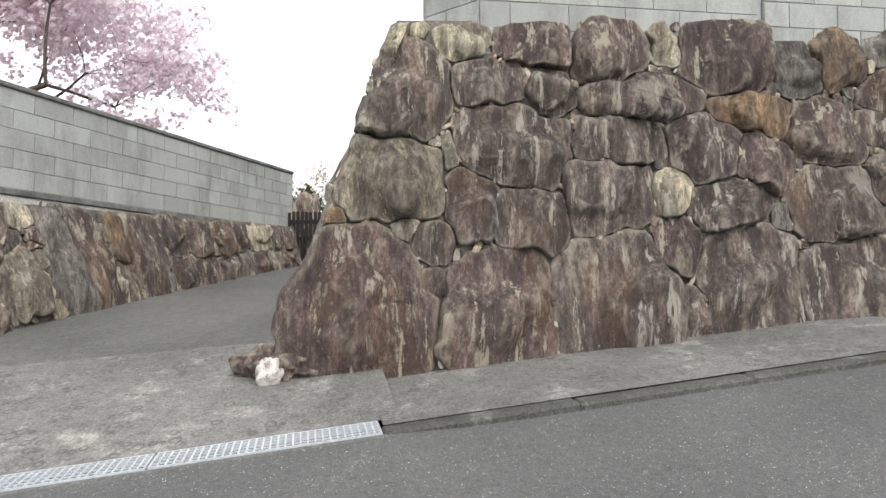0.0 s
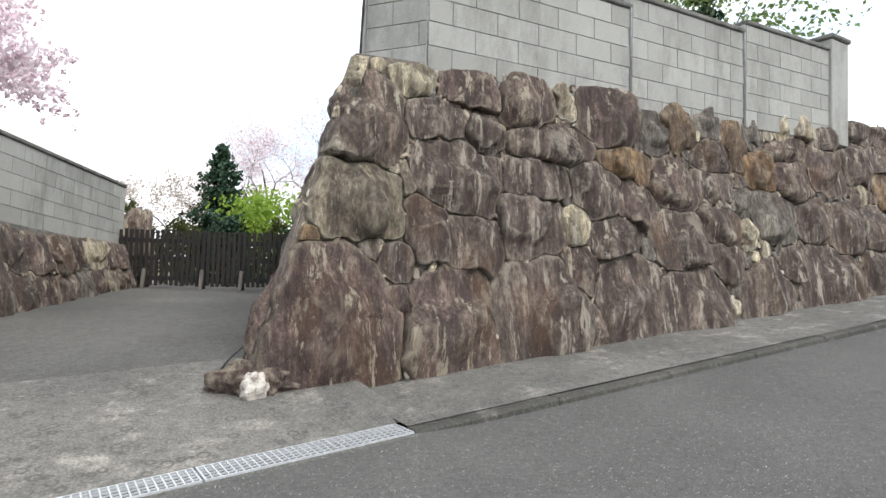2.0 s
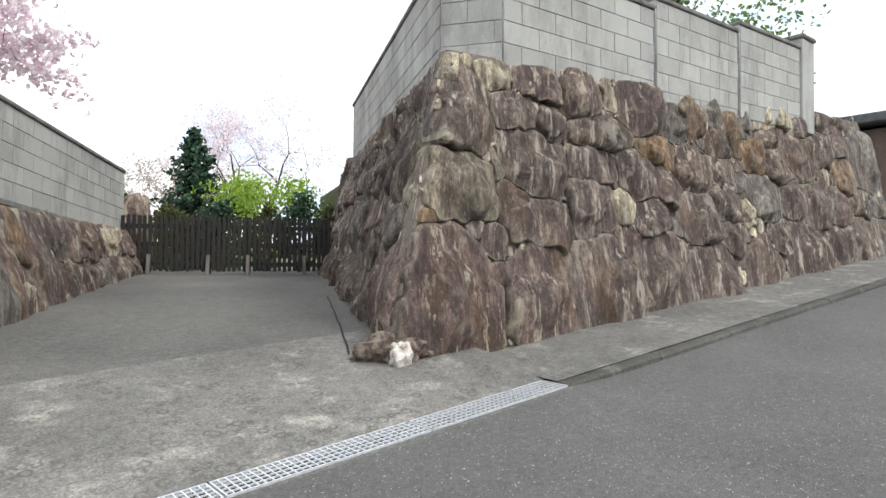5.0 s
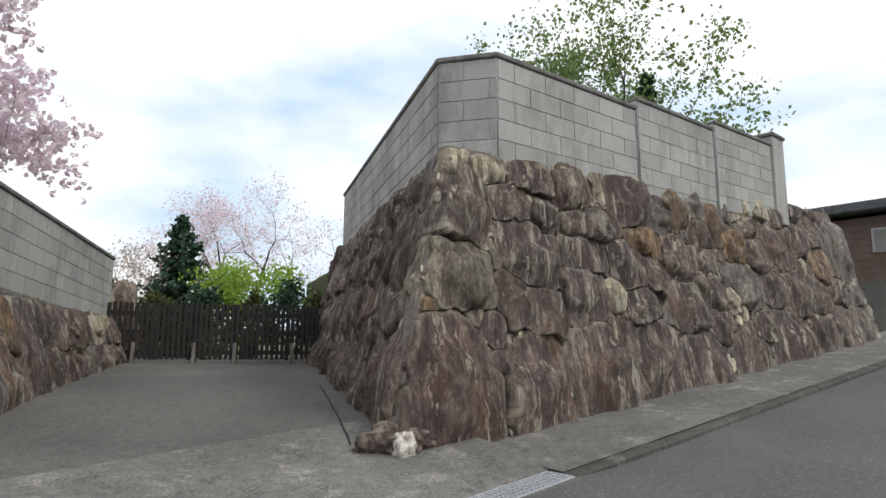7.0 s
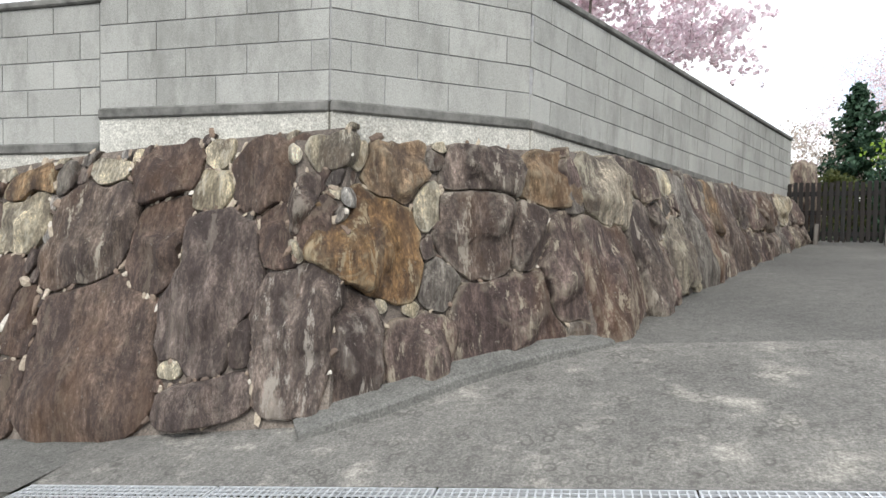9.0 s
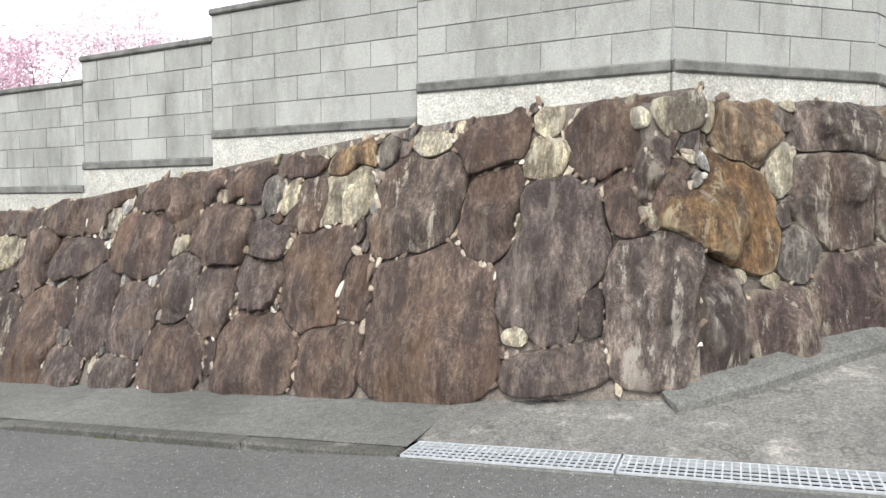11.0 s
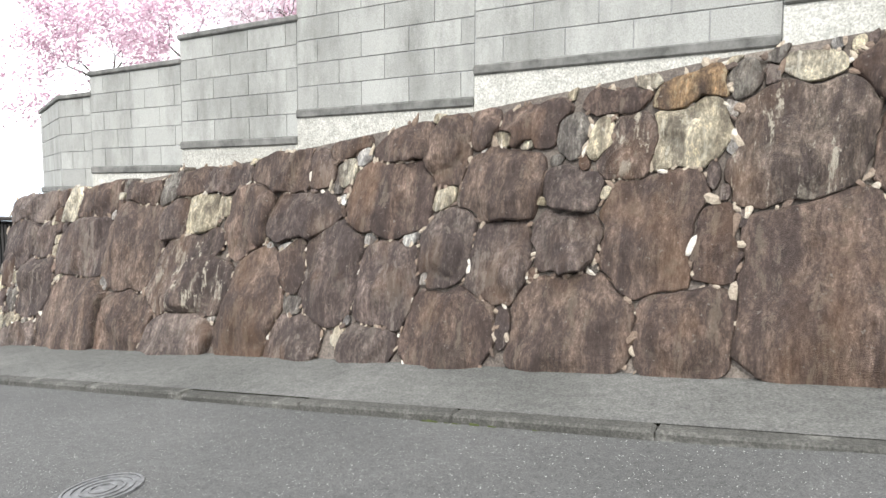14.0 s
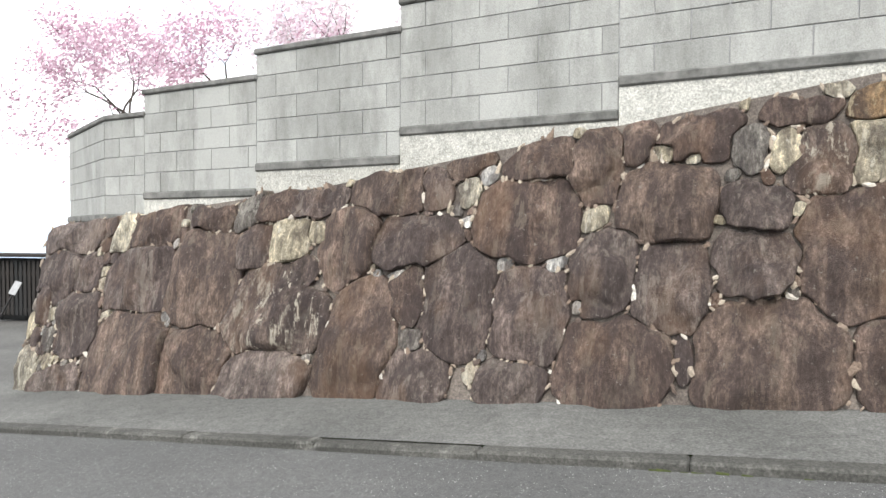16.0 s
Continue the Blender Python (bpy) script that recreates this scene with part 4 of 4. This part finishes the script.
def leaves_mesh(pts, size, rng, petals):
    verts, faces = [], []
    for p in pts:
        for _ in range(petals):
            a = Vector((rng.gauss(0, 1), rng.gauss(0, 1), rng.gauss(0, 1))).normalized()
            s = a.orthogonal().normalized()
            t = a.cross(s)
            z = size * rng.uniform(0.6, 1.3)
            q = p + a * z * (0.6 if petals > 1 else 0)
            b = len(verts)
            verts += [q - s * z, q + t * z * 0.6 + a * z * 0.25, q + s * z, q - t * z * 0.6 + a * z * 0.2]
            faces.append((b, b + 1, b + 2, b + 3))
    return verts, faces


def tree(name, base, height, spread_r, leaf, size, per_tip, label, seed, depth=5, petals=3, first=0.3, up=0.55, scatter=0.14, lean=(0, 0), girth=0.03):
    """A trunk that forks into limbs and twigs, with leaves or blossom gathered at the twigs."""
    rng = random.Random(seed)
    tr = thing(name, pose(*base), label, "tree")
    verts, faces, tips = [], [], []

    def grow(p, d, ln, r, lev):
        q = p
        for _ in range(3):
            d2 = (d + Vector((rng.gauss(0, 0.13), rng.gauss(0, 0.13), rng.gauss(0, 0.1)))).normalized()
            w = q + d2 * ln / 3
            limb(verts, faces, q, w, r, r * 0.86, 7 if lev == 0 else 5 if lev < 3 else 3)
            q, d, r = w, d2, r * 0.86
            if lev >= depth - 2:
                tips.append(q)
        if lev >= depth:
            return
        kids = rng.choice((3, 4)) if lev == 0 else rng.choice((2, 3, 3))
        for i in range(kids):
            a = 6.2832 * (i + rng.random() * 0.6) / kids
            side = d.orthogonal().normalized()
            side = Matrix.Rotation(a, 3, d) @ side
            side = Vector((side.x * spread_r, side.y * spread_r, side.z))
            nd = (d * up + side * rng.uniform(0.5, 0.95) + Vector((0, 0, 0.12))).normalized()
            grow(q, nd, ln * rng.uniform(0.66, 0.86), r * 0.68, lev + 1)

    grow(Vector((0, 0, -0.1)), Vector((*lean, 1)).normalized(), height * first, height * girth, 0)
    top = max(v.z for v in verts)
    f = height / top
    for v in verts:
        v *= f
    raw_object("trunk", verts, faces, BARK, tr, True)
    pts = [t * f + Vector((rng.gauss(0, scatter), rng.gauss(0, scatter), rng.gauss(0, scatter))) for t in tips for _ in range(per_tip)]
    lv, lf = leaves_mesh(pts, size, rng, petals)
    tagged(raw_object("crown", lv, lf, leaf, tr), "", "", "", "stuff")
    return tr


def conifer(name, base, height, radius, label, seed, tiers=17):
    rng = random.Random(seed)
    tr = thing(name, pose(*base), label, "tree")
    verts, faces = [], []
    limb(verts, faces, Vector((0, 0, -0.2)), Vector((0, 0, height * 0.98)), height * 0.018, 0.01, 7)
    pts = []
    for i in range(tiers):
        f = i / (tiers - 1)
        z = height * (0.12 + 0.85 * f)
        r = radius * (1 - f) ** 0.8 + 0.06
        for j in range(9):
            a = 6.28 * (j + rng.random()) / 9
            rr = r * rng.uniform(0.65, 1.12)
            end = Vector((rr * math.cos(a), rr * math.sin(a), z + rr * rng.uniform(-0.1, 0.25)))
            limb(verts, faces, Vector((0, 0, z)), end, 0.014, 0.004, 3)
            for q in range(int(24 + 64 * (1 - f))):
                t = rng.uniform(0.15, 1.0)
                pts.append(Vector((0, 0, z)).lerp(end, t) + Vector((rng.gauss(0, 0.055), rng.gauss(0, 0.055), rng.gauss(-0.03, 0.05))))
    raw_object("trunk", verts, faces, BARK, tr, True)
    lv, lf = leaves_mesh(pts, height * 0.017, rng, 1)
    tagged(raw_object("crown", lv, lf, DARKGREEN, tr), "", "", "", "stuff")
    return tr


def shrub(name, base, size, leaf, label, seed, count=1500, leaf_size=0.04):
    rng = random.Random(seed)
    tr = thing(name, pose(*base), label, "shrub")
    verts, faces, pts = [], [], []
    for i in range(9):
        limb(verts, faces, Vector((rng.gauss(0, 0.05), rng.gauss(0, 0.05), -0.1)), Vector((rng.gauss(0, 0.3) * size[0], rng.gauss(0, 0.3) * size[1], size[2] * rng.uniform(0.5, 0.9))), 0.02, 0.006, 4)
    tagged(raw_object("stems", verts, faces, BARK, tr, True), "", "", "", "stuff")
    for _ in range(count):
        a, b = rng.uniform(0, 6.28), rng.uniform(-0.3, 1.57)
        v = Vector((math.cos(a) * math.cos(b), math.sin(a) * math.cos(b), math.sin(b)))
        v *= rng.uniform(0.6, 1.0) * (1 + 0.35 * noise.noise(v * 2.3 + Vector((seed, 0, 0))))
        pts.append(Vector((v.x * size[0], v.y * size[1], v.z * size[2] * 0.6 + size[2] * 0.4)))
    lv, lf = leaves_mesh(pts, leaf_size, rng, 1)
    tagged(raw_object("foliage", lv, lf, leaf, tr), "", "", "", "stuff")
    return tr


tree("cherry_tree", (-5.3, 6.2, 1.0), 4.6, 1.0, PINK, 0.045, 11, "flowering cherry full of pale pink blossom behind the wall", 3, 5, 4, 0.24, 0.5, 0.13, (0, 0), 0.02)
conifer("fir_tree", (1.95, 13.1, 0.1), 3.9, 1.35, "dark green conical fir beyond the gate", 5)
tree("garden_tree", (0.75, 13.6, 0.3), 3.1, 1.1, BUFF, 0.035, 5, "bare garden tree just coming into leaf", 8, 5, 1, 0.3, 0.6, 0.1)
tree("maple_tree", (2.35, 10.2, 0.5), 2.05, 0.5, LIME, 0.04, 14, "low maple with bright lime young leaves", 9, 4, 2, 0.34, 0.3, 0.16)
tree("blossom_tree", (4.6, 14.4, 0.3), 5.3, 1.0, PINK, 0.032, 16, "tall tree with thin pale pink blossom", 10, 5, 1, 0.3, 0.62, 0.14)
tree("pale_tree", (6.0, 13.5, 0.6), 3.9, 0.9, PINK, 0.035, 4, "slender tree with buff young leaves", 21, 5, 1, 0.3, 0.62, 0.12)
for i, (x, y, s, lf) in enumerate(((0.6, 10.2, 0.56, OLIVE), (1.4, 9.8, 0.48, DARKGREEN), (2.2, 9.5, 0.56, OLIVE), (2.8, 9.1, 0.6, DARKGREEN), (3.3, 8.8, 0.48, OLIVE), (-0.3, 10.3, 0.48, OLIVE))):
    shrub("garden_shrub", (x, y, 0.45), (s, s * 0.8, 1.4 + 0.22 * (i % 2)), lf, ("olive" if lf is OLIVE else "green") + " garden shrub behind the timber gate", 30 + i, 1500, 0.045)
tree("loquat_tree", (6.7, 4.6, 2.2), 5.1, 0.45, GREEN, 0.045, 4, "thin green-leaved tree above the block wall", 14, 5, 1, 0.32, 0.65, 0.1)
tree("young_tree", (7.2, 4.5, 2.2), 5.4, 0.5, GREEN, 0.05, 6, "leafy young tree above the block wall", 16, 5, 1, 0.3, 0.55, 0.12)
tree("thin_tree", (2.95, 3.6, 2.2), 2.6, 0.45, GREEN, 0.04, 3, "thin sapling showing above the block wall", 18, 4, 1, 0.34, 0.65, 0.08)
conifer("yew_tree", (8.3, 4.3, 2.2), 4.4, 0.85, "dark bushy conifer above the block wall", 17, 12)
tree("magnolia_tree", (-18.2, 5.4, 0.6), 3.3, 0.85, ROSE, 0.035, 14, "tree with rose pink blossom behind the stepped wall", 23, 5, 1, 0.28, 0.65, 0.1)
tree("magnolia_tree", (-15.9, 5.2, 0.8), 3.0, 0.85, ROSE, 0.035, 14, "tree with rose pink blossom behind the stepped wall", 24, 5, 1, 0.28, 0.65, 0.1)
tree("plum_tree", (-12.9, 4.7, 1.1), 2.8, 0.9, PINK, 0.035, 6, "thin tree with pale pink blossom", 25, 5, 1, 0.3, 0.65, 0.08)

# ---- neighbour's house up the road ----
house = thing("house", pose(14.5, 1.2, 1.2), "brown boarded house with a low slate grey roof", "house")
bm = bmesh.new()
box(bm, (6, 7, 1.3), pose(3.0, 2.4, 0.62), 0.01)
part("plinth_wall", bm, STRIP, house, "pale grey concrete plinth wall")
for i in range(9):
    bm = bmesh.new()
    box(bm, (5.9, 6.9, 0.172), pose(3.0, 2.4, 1.36 + 0.176 * i), 0.004)
    part("siding_board", bm, SIDING, house)
bm = bmesh.new()
box(bm, (6.8, 7.9, 0.24), pose(3.0, 2.4, 3.06), 0.03)
part("roof", bm, ROOF, house)
win = part("window", box(bmesh.new(), (0.05, 1.5, 0.6), pose(0.03, 0.2, 2.25), 0.008), ALU, house)
for y in (-0.16, 0.56):
    part("pane", box(bmesh.new(), (0.03, 0.66, 0.5), pose(0.0, y, 2.25)), GLASS, win)

pole = thing("utility_pole", pose(39, 13.8, 3.0), "distant concrete utility pole with cross arms", "utility pole")
part("shaft", cyl(bmesh.new(), 0.14, 0.09, 10.2), STRIP, pole)
for z in (8.9, 9.5):
    part("cross_arm", box(bmesh.new(), (0.09, 1.2, 0.09), pose(0, 0, z)), STRIP, pole)
bm = bmesh.new()
bmesh.ops.create_icosphere(bm, subdivisions=6, radius=1)
for v in bm.verts:
    v.co = Vector((v.co.x * 60, v.co.y * 70, v.co.z * 40)) * (1 + 0.05 * noise.fractal(v.co * 9, 0.7, 2, 5))
ob = mesh_object("hill_backdrop", bm, HILL, None, True)
ob.matrix_world = pose(170, 6, -3)
tagged(ob, "distant hill covered with fresh green woods", "hill", kind="structure")

# ---- neighbouring drive beyond the far end of the front wall ----
fence = thing("slat_fence", pose(-22.4, 5.0, -2.0, 0, 0, 12), "dark slatted fence with a rail beyond the wall", "fence")
bm = bmesh.new()
box(bm, (0.07, 0.02, 1.1), Matrix(), 0.003)
f0 = None
for i in range(40):
    ob = part("slat", bm, TIMBER, fence) if f0 is None else new("slat", f0.data)
    f0 = f0 or ob
    ob.parent = fence
    ob.matrix_basis = pose(-2 + 0.105 * i, 0, 1.05)
for z in (0.6, 1.35):
    part("rail", box(bmesh.new(), (4.4, 0.05, 0.08), pose(0, 0.03, z), 0.004), TIMBER, fence)
part("fence_roof", box(bmesh.new(), (4.6, 0.5, 0.07), pose(0, 0.1, 1.72), 0.01), TIMBER, fence)
part("back_boarding", box(bmesh.new(), (4.5, 0.04, 1.3), pose(0, 0.3, 1.0), 0.004), TIMBER, fence, "solid dark boards behind the slats")
for f in (-2.0, 0.0, 2.0):
    part("post", box(bmesh.new(), (0.09, 0.09, 1.7), pose(f, 0.08, 0.85), 0.004), TIMBER, fence)
verts = [(-15.2, 1.0, kerb_z(-15.2) + 0.03), (-19.0, 1.0, kerb_z(-19) + 0.03), (-25, 5.6, -1.75), (-17.5, 6.5, -1.5)]
tagged(raw_object("side_drive_pavement", verts, [(0, 3, 2, 1)], DRIVE), "grey concrete ramp beyond the wall's end", "ramp", kind="structure")

# white notice by the fence and the dark cable that runs down the ramp
sign = thing("notice_board", pose(-20.6, 4.45, -0.85, -25, 12, 10), "small blank white notice board leaning on the fence", "sign")
part("panel", box(bmesh.new(), (0.16, 0.012, 0.26), Matrix(), 0.003), JOINT, sign, "pale panel")
part("stake", box(bmesh.new(), (0.03, 0.03, 0.8), pose(0, 0.02, -0.35), 0.003), TIMBER, sign)
